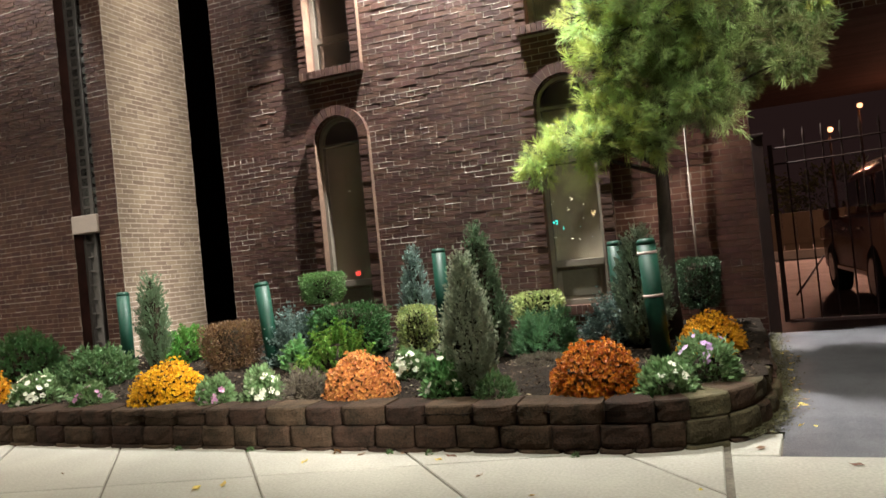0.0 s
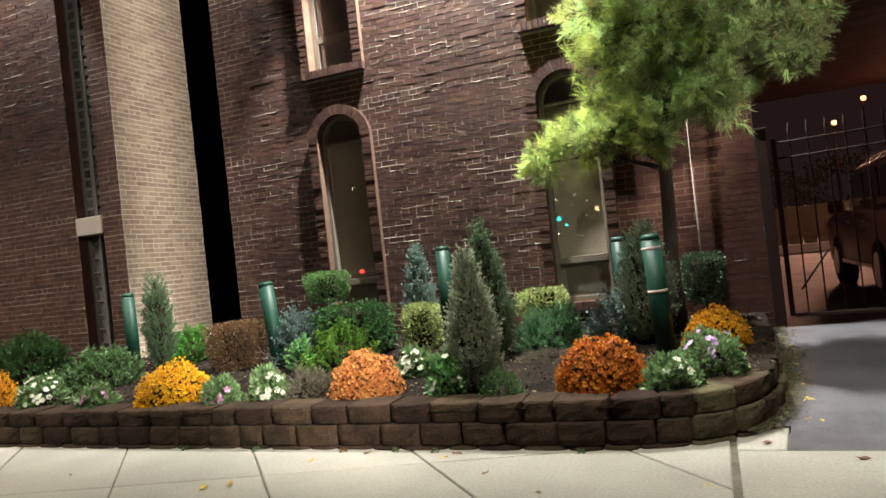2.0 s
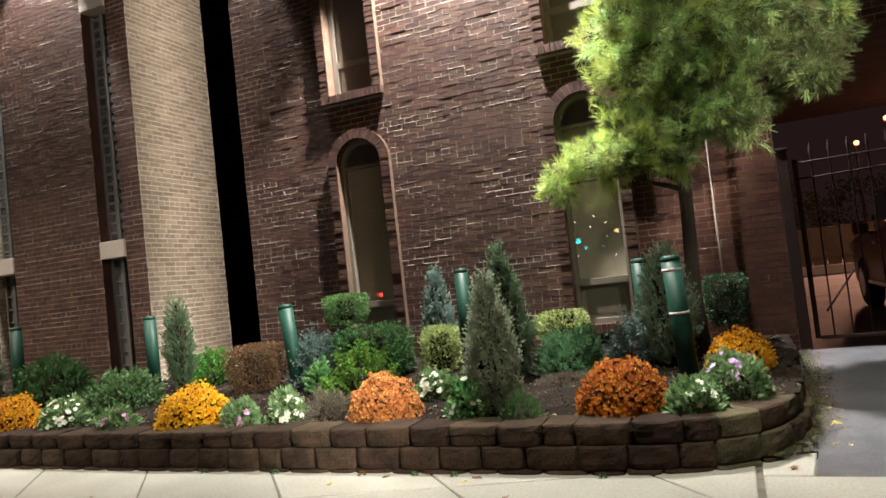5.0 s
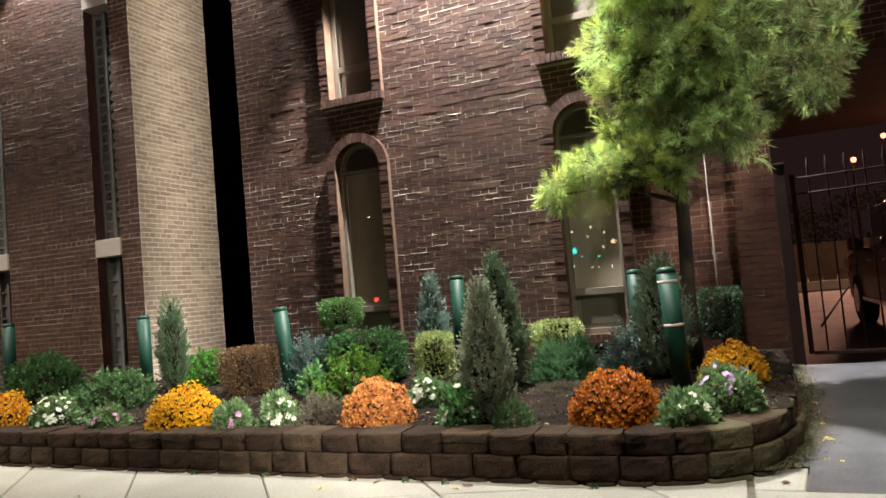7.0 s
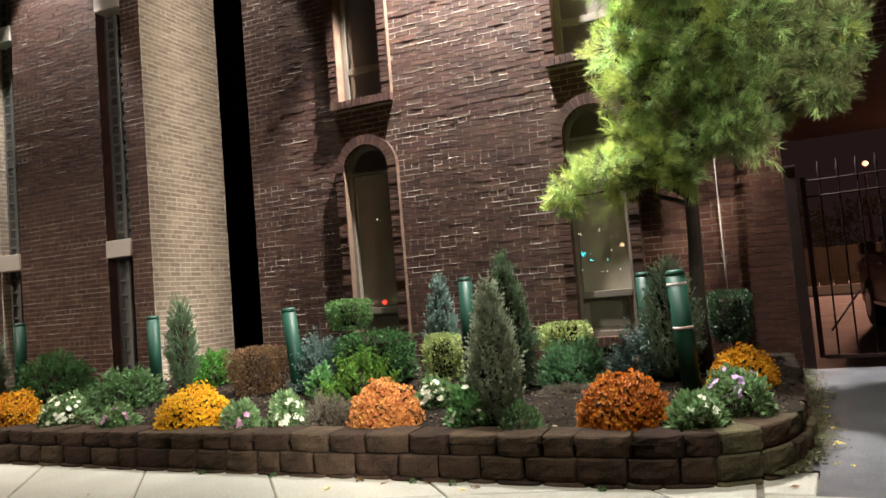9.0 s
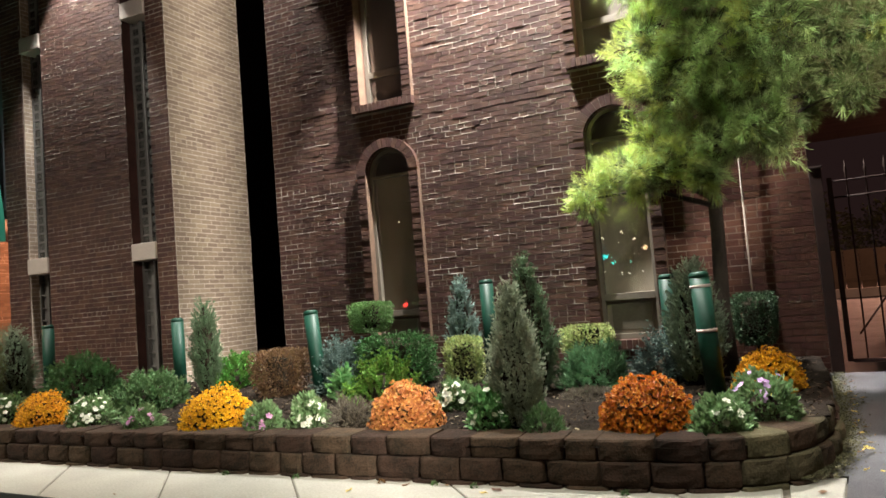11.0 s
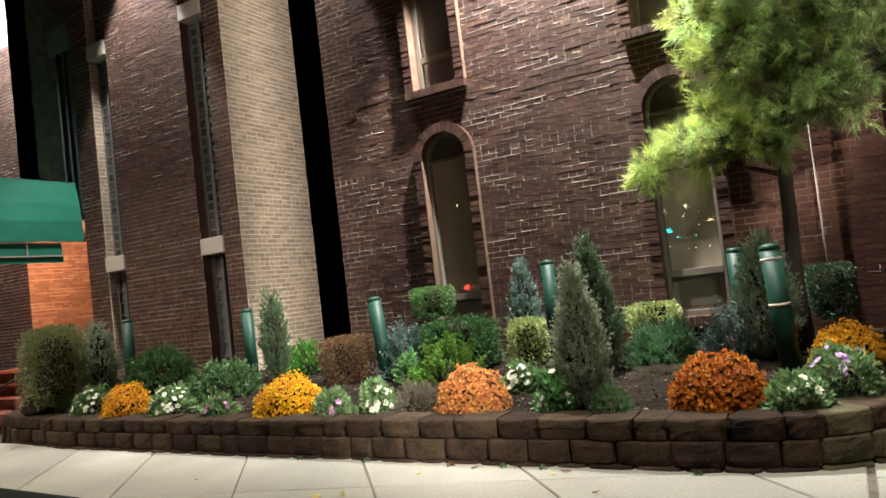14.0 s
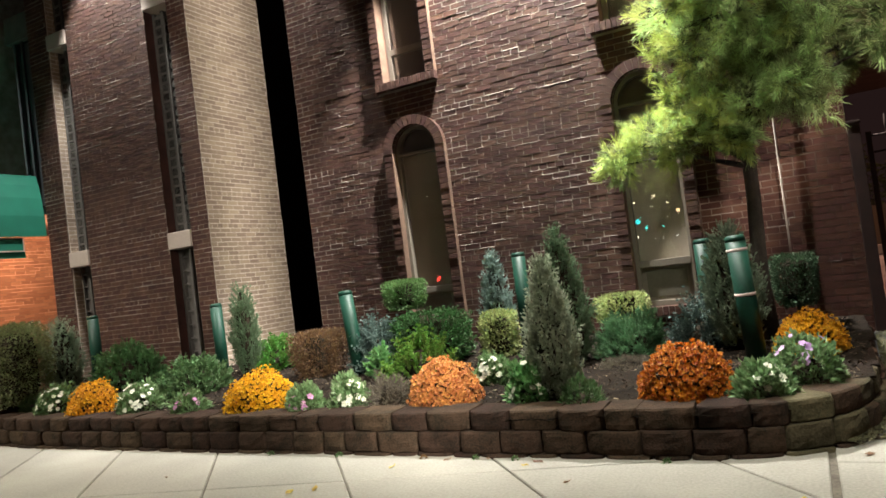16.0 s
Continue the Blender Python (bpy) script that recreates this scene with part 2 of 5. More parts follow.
def brickwork(wall, turn, length, z0, z1, holes, mat, near, seed, rough=0.0022, bead=0.6, proud=0.002, uneven=0.0012):
    """Lays bricks on a wall: turn puts (along, out, up) into the world. near(u, z): those laid as single bricks."""
    rng = random.Random(seed)
    stretch = [mesh_of("brick", *brick_solid(-0.0965, 0.0965, -0.0285, 0.0285, proud, rng, uneven), mat) for _ in range(6)]
    head = [mesh_of("brick", *brick_solid(-0.0455, 0.0455, -0.0285, 0.0285, proud, rng, uneven), mat) for _ in range(3)]
    verts, faces, single = [], [], 0
    jv, jf = [], []
    for i in range(int((z1 - z0) / COURSE)):
        zc = z0 + (i + 0.5) * COURSE
        step = BRICK_L if i % 7 else BRICK_L / 2
        u = -step * (0.5 if i % 2 else 1.0) + rng.uniform(-0.01, 0.01)
        while u < length:
            a, b = max(u, 0.0), min(u + step, length)
            u += step
            whole = b - a > step - 0.001
            for h0, h1 in holes(zc):
                if h0 < b and h1 > a:
                    whole = False
                    if h0 <= a and h1 >= b:
                        a = b
                    elif h0 > a:
                        b = h0
                    else:
                        a = h1
            if b - a < 0.035:
                continue
            worn = bead * (0.62 if zc < 2.4 else 1.0)   # fewer beads below 2.4
            calm = 0.55 if zc < 3.3 else 1.0            # and flatter bricks below 3.3
            out = abs(rng.gauss(0, rough)) * calm
            run = 0.5 + noise.noise((a * 1.1 + seed, i * 2.3, 0.4)) + rng.uniform(-0.22, 0.22)
            if run < worn:   # squeezed-out mortar runs on under several bricks
                zj, po = zc - COURSE / 2 + rng.uniform(-.0015, .0015), proud + calm * rough * rng.uniform(0.7, 2.3)
                p1, p2 = a - 0.003, b + 0.003
                n = len(jv)
                jv += [turn @ Vector(q) for q in ((p1, 0.0005, zj + 0.009), (p2, 0.0005, zj + 0.009), (p2, po * rng.uniform(0.7, 1.1), zj), (p1, po, zj), (p1, 0.0005, zj - 0.006), (p2, 0.0005, zj - 0.006))]
                jf += [(n, n + 1, n + 2, n + 3), (n + 3, n + 2, n + 5, n + 4)]
                if rng.random() < 0.7:   # and up the joint beside it
                    po, uj = proud + rough * rng.uniform(0.5, 1.6), b + rng.uniform(-.002, .002)
                    n = len(jv)
                    jv += [turn @ Vector(q) for q in ((uj - 0.006, 0.0005, zc - 0.034), (uj - 0.006, 0.0005, zc + 0.034), (uj, po, zc + 0.032), (uj, po, zc - 0.032), (uj + 0.006, 0.0005, zc + 0.034), (uj + 0.006, 0.0005, zc - 0.034))]
                    jf += [(n, n + 3, n + 2, n + 1), (n + 3, n + 5, n + 4, n + 2)]
            if whole and near((a + b) / 2, zc) and single < 300:
                ob = new("brick", rng.choice(stretch if i % 7 else head))
                ob.matrix_world = turn @ pose((a + b) / 2, out, zc + rng.uniform(-.002, .002), 0, rng.uniform(-0.5, 0.5), 0)
                ob.parent = wall
                single += 1
                continue
            v, f = brick_solid(a + 0.005, b - 0.005, zc - 0.0285, zc + 0.0285, proud + out, rng, uneven * calm)
            n = len(verts)
            dz = rng.uniform(-.002, .002)
            verts += [turn @ Vector((p[0], p[1], p[2] + dz)) for p in v]
            faces += [[k + n for k in q] for q in f]
    if jv:
        tagged(part("mortar_joints", mesh_of("mortar_joints", jv, jf, PALE_MORTAR if mat == BUFF_BRICK else MORTAR), None, wall), kind="stuff")
    tagged(part("brickwork", mesh_of("brickwork", verts, faces, mat), None, wall), kind="stuff")


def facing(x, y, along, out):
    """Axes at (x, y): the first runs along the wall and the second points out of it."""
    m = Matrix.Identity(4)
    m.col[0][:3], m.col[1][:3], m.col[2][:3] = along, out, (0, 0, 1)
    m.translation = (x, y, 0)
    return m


def reveal(wall):
    """Gives the edges and openings of a wall the colour of its bricks."""
    wall.data.materials.append(RED_BRICK)
    for face in wall.data.polygons:
        if abs(face.normal.y) < 0.5:
            face.material_index = 1


def hole_fill(bm, cx, y0, y1):
    """The wall round an arched head, between the opening and a square one."""
    n, zt = 12, SPRING + IN_W + 0.02
    for side in (-1, 1):
        for k in range(n // 2):
            a0, a1 = math.pi / 2 * k / (n // 2), math.pi / 2 * (k + 1) / (n // 2)
            p = [(cx + side * IN_W * math.cos(a), SPRING + IN_W * math.sin(a)) for a in (a0, a1)]
            q = [(x, zt) for x, _ in p]
            vs = [bm.verts.new((x, y, z)) for y in (y0, y1) for x, z in (p[0], p[1], q[1], q[0])]
            for f in ((0, 1, 2, 3), (7, 6, 5, 4), (0, 4, 5, 1)):
                bm.faces.new([vs[i] for i in f])


# main building, with openings through its wall
bm = bmesh.new()
X0, X1, WALL_B = -6.03, 0.5, MAIN_Y + 0.36
edges = [X0] + [cx + s * IN_W for cx, _ in WINDOWS for s in (-1, 1)] + [X1]
for k in range(0, 6, 2):
    add_box(bm, edges[k], edges[k + 1], MAIN_Y, WALL_B, -0.1, TOP)
for cx, _ in WINDOWS:
    add_box(bm, cx - IN_W, cx + IN_W, MAIN_Y, WALL_B, -0.1, SILL_LOW)
    add_box(bm, cx - IN_W, cx + IN_W, MAIN_Y, WALL_B, SPRING + IN_W + 0.02, SILL_UP)
    add_box(bm, cx - IN_W, cx + IN_W, MAIN_Y, WALL_B, 6.6, TOP)
    hole_fill(bm, cx, MAIN_Y, WALL_B)
wall_main = tagged(part("wall_main", bm, MORTAR), "dark red brick front wall of the main building", "wall", kind="structure")
reveal(wall_main)
wall_main.data.materials.append(DARK_MORTAR)
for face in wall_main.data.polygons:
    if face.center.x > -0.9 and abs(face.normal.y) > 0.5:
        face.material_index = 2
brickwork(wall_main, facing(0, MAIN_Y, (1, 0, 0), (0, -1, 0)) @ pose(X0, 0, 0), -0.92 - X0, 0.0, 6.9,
          lambda z: [(a - X0, b - X0) for a, b in main_holes(z)], RED_BRICK, lambda u, z: -3.7 < X0 + u < -1.9 and 1.0 < z < 3.0, 3, 0.0022, bead=0.6, proud=0.0022, uneven=0.0017)
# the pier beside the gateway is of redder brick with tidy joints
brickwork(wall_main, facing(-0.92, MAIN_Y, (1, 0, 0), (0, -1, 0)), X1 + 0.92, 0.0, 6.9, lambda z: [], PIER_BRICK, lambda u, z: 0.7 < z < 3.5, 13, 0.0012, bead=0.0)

# the wall goes on over the driveway
bm = box(X1, 7.0, MAIN_Y, WALL_B, 3.34, TOP)
wall_over = tagged(part("wall_over_gateway", bm, MORTAR), "red brick wall carried over the driveway gateway", "wall", kind="structure")
reveal(wall_over)
brickwork(wall_over, facing(X1, MAIN_Y, (1, 0, 0), (0, -1, 0)), 3.2, 3.34, 5.2, lambda z: [], RED_BRICK, lambda u, z: z < 4.2, 4)
bm = bmesh.new()
add_box(bm, X1 - 0.3, 7.0, WALL_B, 14.0, 3.5, 3.7)
for k in range(60):
    add_box(bm, X1, 7.0, WALL_B + 0.02 + k * 0.095, WALL_B + 0.105 + k * 0.095, 3.482, 3.5)
SOFFIT = material("soffit_boards", (0.10, 0.055, 0.04), (0.07, 0.04, 0.03), rough=0.8, scale=4, fine=40, bump=0.2, vary=0.2)
tagged(part("ceiling", bm, SOFFIT), "brown boarded soffit over the driveway", "ceiling", kind="structure")
tagged(part("wall_passage", box(X1 - 0.3, X1, WALL_B, 14.0, -0.1, 3.5), MORTAR), "dark side wall of the driveway passage", "wall", kind="structure")
# plain back of the main building
bm = box(X0, X0 + 0.3, WALL_B, 14.0, -0.1, TOP)
tagged(part("wall_alley", bm, MORTAR), "dark brick wall along the narrow alley", "wall", kind="structure")
tagged(part("roof", box(X0, 7.0, MAIN_Y, 14.0, TOP, TOP + 0.25), PAINTED_DARK), "flat dark roof of the main building", "roof", kind="structure")
tagged(part("wall_back", box(X0, X1, 13.7, 14.0, -0.1, TOP), PAINTED_DARK), "plain back wall of the main building", "wall", kind="structure")

# building beside the alley
bm = bmesh.new()
LEFT_E, LEFT_B = -11.0, 8.76
xs = [LEFT_E] + [cx + s * 0.24 for cx in SLOTS for s in (-1, 1)] + [LEFT_X - 0.005]
for k in range(0, 6, 2):
    add_box(bm, xs[k], xs[k + 1], LEFT_Y, LEFT_Y + 0.4, -0.1, TOP)
for cx in SLOTS:
    add_box(bm, cx - 0.24, cx + 0.24, LEFT_Y + 0.3, LEFT_Y + 0.4, -0.1, TOP)
wall_left = tagged(part("wall_left", bm, DARK_MORTAR), "dark red brick front wall with narrow slots", "wall", kind="structure")
reveal(wall_left)
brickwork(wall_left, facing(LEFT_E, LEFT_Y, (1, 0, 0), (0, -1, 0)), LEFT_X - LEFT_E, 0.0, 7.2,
          lambda z: [(a - LEFT_E, b - LEFT_E) for a, b in left_holes(z)], RED_BRICK, lambda u, z: LEFT_E + u > -9.2 and 0.8 < z < 3.2, 5, 0.002, bead=0.4, proud=0.002, uneven=0.0014)
wall_side = tagged(part("wall_alley_side", box(LEFT_X - 0.3, LEFT_X, LEFT_Y + 0.4, LEFT_B, -0.1, TOP), PALE_MORTAR), "pale buff brick side wall beside the dark alley", "wall", kind="structure")
part("return", box(LEFT_X - 0.004, LEFT_X, LEFT_Y, LEFT_Y + 0.4, -0.1, TOP), PALE_MORTAR, wall_side)
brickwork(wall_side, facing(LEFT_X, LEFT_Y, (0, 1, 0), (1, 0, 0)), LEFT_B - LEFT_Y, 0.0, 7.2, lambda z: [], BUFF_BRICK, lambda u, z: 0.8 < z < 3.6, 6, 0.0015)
tagged(part("wall_left_back", box(LEFT_E, LEFT_X - 0.3, LEFT_B - 0.3, LEFT_B, -0.1, TOP), PAINTED_DARK), "plain back of the building beside the alley", "wall", kind="structure")
# sheet added behind the alley so that the gap stays black
tagged(part("alley_dark_sheet", box(LEFT_X - 16, X0 + 0.3, 15.0, 15.2, -0.1, 12.0), PAINTED_DARK), "dark sheet added to blacken the view through the alley", "wall", kind="structure")

# ---- ground ----
tagged(part("ground", box(-400, 400, -400, 600, -0.6, -0.15), ASPHALT), "dark asphalt road beside the pavement", "ground", kind="structure")
tagged(part("kerb", box(-60, 0.2, 2.25, 2.42, -0.16, 0.0, 0.02), CONCRETE), "pale concrete kerb stone along the road", "kerb", kind="structure")


def cut(poly, p, d):
    """Splits a convex polygon by the line through p along d."""
    nrm = (-d[1], d[0])
    side = [(q[0] - p[0]) * nrm[0] + (q[1] - p[1]) * nrm[1] for q in poly]
    out = ([], [])
    for i, q in enumerate(poly):
        r, s, t = poly[(i + 1) % len(poly)], side[i], side[(i + 1) % len(poly)]
        if s >= 0:
            out[0].append(q)
        if s <= 0:
            out[1].append(q)
        if s * t < 0:
            k = s / (s - t)
            c = (q[0] + (r[0] - q[0]) * k, q[1] + (r[1] - q[1]) * k)
            out[0].append(c), out[1].append(c)
    return [o for o in out if len(o) > 2]


def shrink(poly, g):
    """Moves each side of a convex polygon (counter-clockwise) inwards by g."""
    n, lines = len(poly), []
    for i in range(n):
        a, b = Vector(poly[i]), Vector(poly[(i + 1) % n])
        d = (b - a).normalized()
        lines.append((a + Vector((-d.y, d.x)) * g, d))
    out = []
    for i in range(n):
        (p, d), (q, e) = lines[i - 1], lines[i]
        den = d.x * e.y - d.y * e.x
        if abs(den) < 1e-6:
            out.append(tuple(q))
            continue
        k = ((q.x - p.x) * e.y - (q.y - p.y) * e.x) / den
        out.append(tuple(p + d * k))
    return out


def slab_mesh(poly, z0, z1, mat):
    inner, n = shrink(poly, 0.008), len(poly)
    v = [(x, y, z0) for x, y in poly] + [(x, y, z1 - 0.006) for x, y in poly] + [(x, y, z1) for x, y in inner]
    f = [tuple(range(2 * n, 3 * n))]
    for k in (0, n):
        f += [(k + i, k + (i + 1) % n, k + n + (i + 1) % n, k + n + i) for i in range(n)]
    return mesh_of("slab", v, f, mat)


pavement = tagged(part("pavement", box(-60, 30, 2.42, 4.75, -0.3, -0.012), JOINT), "pale concrete pavement cut by slanting joints", "pavement", kind="structure")
slabs = [[(-20, 2.43), (-0.035, 2.43), (-0.028, 4.72), (-20, 4.72)]]
lines = [((x, 4.44), (1.0, -1.14)) for x in (-12.4, -11.1, -9.85, -8.55, -7.3, -6.03, -4.76, -3.49, -2.15, -0.67)] + [((-0.95, 4.34), (1.0, 0.263))]
for p, d in lines:
    slabs = [s for poly in slabs for s in cut(poly, p, d)]
slabs += [[(0.0, 2.43), (2.4, 2.43), (2.4, 4.37), (-0.0, 4.37)], [(2.4, 2.43), (5, 2.43), (5, 4.37), (2.4, 4.37)], [(0.0, 4.375), (0.27, 4.375), (0.33, 4.86), (0.0, 4.80)]]
for poly in slabs:
    part("slab", slab_mesh(shrink(poly, 0.006), -0.05, 0.0, CONCRETE), None, pavement)

# driveway that climbs to the gate
rows_y = [(4.37, -0.003), (4.86, 0.006), (4.87, 0.006), (5.2, 0.03), (6.2, 0.13), (7.2, 0.2), (7.75, 0.235), (9, 0.25), (60, 0.26)]
v, f = [], []
for y, z in rows_y:
    v += [({4.37: 0.275, 4.86: 0.335}.get(y, 0.25) if y < 8 else -30.0, y, z), (2.0, y, z), (40.0, y, z)]
for i in range(len(rows_y) - 1):
    for k in (0, 1):
        a = i * 3 + k
        f.append((a, a + 1, a + 4, a + 3))
tagged(part("driveway", mesh_of("driveway", v, f, ASPHALT), None), "worn grey asphalt driveway rising to the gate", "driveway", kind="structure")

# ---- window units of the main wall ----
OUT = 0.075


def solid_mesh(name, x0, x1, y0, y1, z0, z1, mat, bevel=0.0):
    bm = box(x0, x1, y0, y1, z0, z1, bevel)
    me = bpy.data.meshes.new(name)
    bm.to_mesh(me)
    bm.free()
    me.materials.append(mat)
    return me


_t = (OUT_W - IN_W)
JAMB = [solid_mesh("brick", -_t / 2 + 0.0005 * k, _t / 2, -OUT - 0.003 * k, 0.09, -0.0285, 0.0285, RED_BRICK, 0.004) for k in range(3)]
ROWLOCK = solid_mesh("brick", -0.0285, 0.0285, -OUT - 0.015, 0.12, -0.05, 0.05, RED_BRICK, 0.004)
_b = bmesh.new()
_a = math.pi / 17 / 2 * 0.92
_p = [(s * math.sin(_a) * r, r * math.cos(_a)) for r in (IN_W + 0.004, OUT_W) for s in (-1, 1)]
_v = [_b.verts.new((x, y, z)) for y in (-OUT, 0.09) for x, z in _p]
for q in ((0, 1, 3, 2), (4, 6, 7, 5), (0, 4, 5, 1), (2, 3, 7, 6), (0, 2, 6, 4), (1, 5, 7, 3)):
    _b.faces.new([_v[i] for i in q])
bmesh.ops.recalc_face_normals(_b, faces=_b.faces)
VOUSSOIR = bpy.data.meshes.new("brick")
_b.to_mesh(VOUSSOIR)
_b.free()
VOUSSOIR.materials.append(RED_BRICK)


# darker copy of the blind, offsets the wall flood on the upper windows
DIMMED_BLIND = material("dimmed_blind", (0.19, 0.165, 0.135), (0.16, 0.14, 0.112), rough=0.9, scale=3, fine=30, bump=0.1)
PANEL = material("lower_panel", (0.115, 0.105, 0.075), (0.09, 0.08, 0.058), rough=0.6, scale=5, fine=40, bump=0.1)
# colour that stands for the dimness of the room behind the arched panes
ROOM = material("room_dimness", (0.13, 0.112, 0.09), (0.10, 0.086, 0.07), rough=0.9, bump=0)
# paler than the bricks: the flood-lit edge of the jambs is in the colour
LIT_JAMB = material("lit_jamb", (0.21, 0.125, 0.078), (0.10, 0.06, 0.04), rough=0.9, scale=8, fine=80, bump=0.4)


def jambs(win, cx, z0, z1, rng):
    """Brick jambs that stand proud of the wall, with the mortar behind them."""
    for s in (-1, 1):
        x = cx + s * (IN_W + _t / 2)
        part("mortar_bed", box(x - _t / 2 - 0.0006, x + _t / 2 + 0.0006, MAIN_Y - OUT + 0.006, MAIN_Y + 0.08, z0, z1), LIT_JAMB, win)
        for i in range(int((z1 - z0) / COURSE)):
            ob = part("brick", rng.choice(JAMB), None, win)
            ob.location = (x, MAIN_Y + rng.uniform(-0.003, 0.003), z0 + (i + 0.5) * COURSE)


def ring(cx, r0, r1, y0, y1, n=14):
    bm = bmesh.new()
    rows = []
    for k in range(n + 1):
        a = math.pi * k / n
        rows.append([bm.verts.new((cx + r * math.cos(a), y, SPRING + r * math.sin(a))) for r, y in ((r0, y0), (r1, y0), (r1, y1), (r0, y1))])
    for a, b in zip(rows, rows[1:]):
        for k in range(4):
            bm.faces.new((a[k], a[(k + 1) % 4], b[(k + 1) % 4], b[k]))
    return bm


def arch_plate(cx, r, y, z0, n=16):
    bm = bmesh.new()
    pts = [(cx + r, z0), *[(cx + r * math.cos(math.pi * k / n), SPRING + r * math.sin(math.pi * k / n)) for k in range(n + 1)], (cx - r, z0)]
    bm.faces.new([bm.verts.new((x, y, z)) for x, z in pts])
    return bm


def sill(win, cx, z, rng):
    for i in range(14):
        x = cx - OUT_W + 0.03 + i * (2 * OUT_W - 0.06) / 13
        ob = part("brick", ROWLOCK, None, win)
        ob.location = (x, MAIN_Y + rng.uniform(-0.004, 0.004), z - 0.05)
    part("mortar_bed", box(cx - OUT_W + 0.01, cx + OUT_W - 0.01, MAIN_Y - OUT - 0.008, MAIN_Y + 0.1, z - 0.095, z - 0.006), MORTAR, win)


def no_shadow(ob):
    ob.visible_shadow = False
    return ob


for number, (cx, _) in enumerate(WINDOWS):
    rng = random.Random(40 + number)
    # arched lower window
    PANE_Y = MAIN_Y + 0.09
    win = tagged(part(f"window_{2 * number + 1}", ring(cx, IN_W - 0.045, IN_W, PANE_Y - 0.05, PANE_Y + 0.03), FRAME), "arched window with tan blind and brown frame", "window", kind="structure")
    jambs(win, cx, SILL_LOW, SPRING, rng)
    part("mortar_bed", ring(cx, IN_W + 0.006, OUT_W - 0.004, MAIN_Y - OUT + 0.007, MAIN_Y + 0.08), MORTAR, win)
    for k in range(17):
        ob = part("brick", VOUSSOIR, None, win)
        ob.matrix_basis = pose(cx, MAIN_Y, SPRING, 0, -90 + 180 * (k + 0.5) / 17, 0)
    sill(win, cx, SILL_LOW, rng)
    for s in (-1, 1):
        part("stile", box(*sorted((cx + s * IN_W, cx + s * (IN_W - 0.045))), PANE_Y - 0.05, PANE_Y + 0.03, SILL_LOW, SPRING, 0.004), FRAME, win)
    for z, h in ((SILL_LOW, 0.06), (1.09, 0.075), (SPRING - 0.05, 0.035)):
        part("rail", box(cx - IN_W + 0.045, cx + IN_W - 0.045, PANE_Y - 0.055, PANE_Y + 0.03, z, z + h, 0.004), FRAME, win)
    part("lower_panel", box(cx - IN_W + 0.10, cx + IN_W - 0.10, PANE_Y - 0.03, PANE_Y + 0.02, SILL_LOW + 0.1, 1.05, 0.004), PANEL, win)
    part("lower_frame", box(cx - IN_W + 0.045, cx + IN_W - 0.045, PANE_Y - 0.02, PANE_Y + 0.015, SILL_LOW + 0.06, 1.09), FRAME, win)
    part("blind", box(cx - IN_W, cx + IN_W, PANE_Y + 0.05, PANE_Y + 0.06, 1.1, SPRING - 0.03), BLIND, win)
    no_shadow(part("pane", arch_plate(cx, IN_W - 0.03, PANE_Y - 0.012, 1.14), GLASS, win))
    # flat plate in place of the room, its dimness is in the colour
    part("dark_room", arch_plate(cx, IN_W + 0.02, PANE_Y + 0.075, SILL_LOW), ROOM, win)
    # upper window, set deeper
    PANE_Y = MAIN_Y + 0.17
    win = tagged(part(f"window_{2 * number + 2}", box(cx - IN_W, cx + IN_W, PANE_Y - 0.05, PANE_Y + 0.03, SILL_UP, SILL_UP + 0.05, 0.004), FRAME), "tall upper window with tan blind and brick surround", "window", kind="structure")
    jambs(win, cx, SILL_UP, 6.6, rng)
    sill(win, cx, SILL_UP, rng)
    for s in (-1, 1):
        part("stile", box(*sorted((cx + s * IN_W, cx + s * (IN_W - 0.06))), PANE_Y - 0.05, PANE_Y + 0.03, SILL_UP + 0.05, 6.6, 0.004), FRAME, win)
    part("rail", box(cx - IN_W + 0.06, cx + IN_W - 0.06, PANE_Y - 0.055, PANE_Y + 0.03, 4.24, 4.32, 0.004), FRAME, win)
    part("blind", box(cx - IN_W, cx + IN_W, PANE_Y + 0.0, PANE_Y + 0.01, SILL_UP, 6.6), DIMMED_BLIND, win)
    no_shadow(part("pane", box(cx - IN_W + 0.05, cx + IN_W - 0.05, PANE_Y - 0.014, PANE_Y - 0.010, SILL_UP + 0.05, 6.6), GLASS, win))

# pale cable down the wall
tube_part("cable", [(-0.11, MAIN_Y - 0.05, 3.6), (-0.115, MAIN_Y - 0.05, 2.6), (-0.125, MAIN_Y - 0.045, 1.7), (-0.13, MAIN_Y - 0.05, 0.45)], [0.009] * 4, STONE, None)
tagged(bpy.data.objects["cable"], "thin pale cable hanging down the brick wall", "cable")

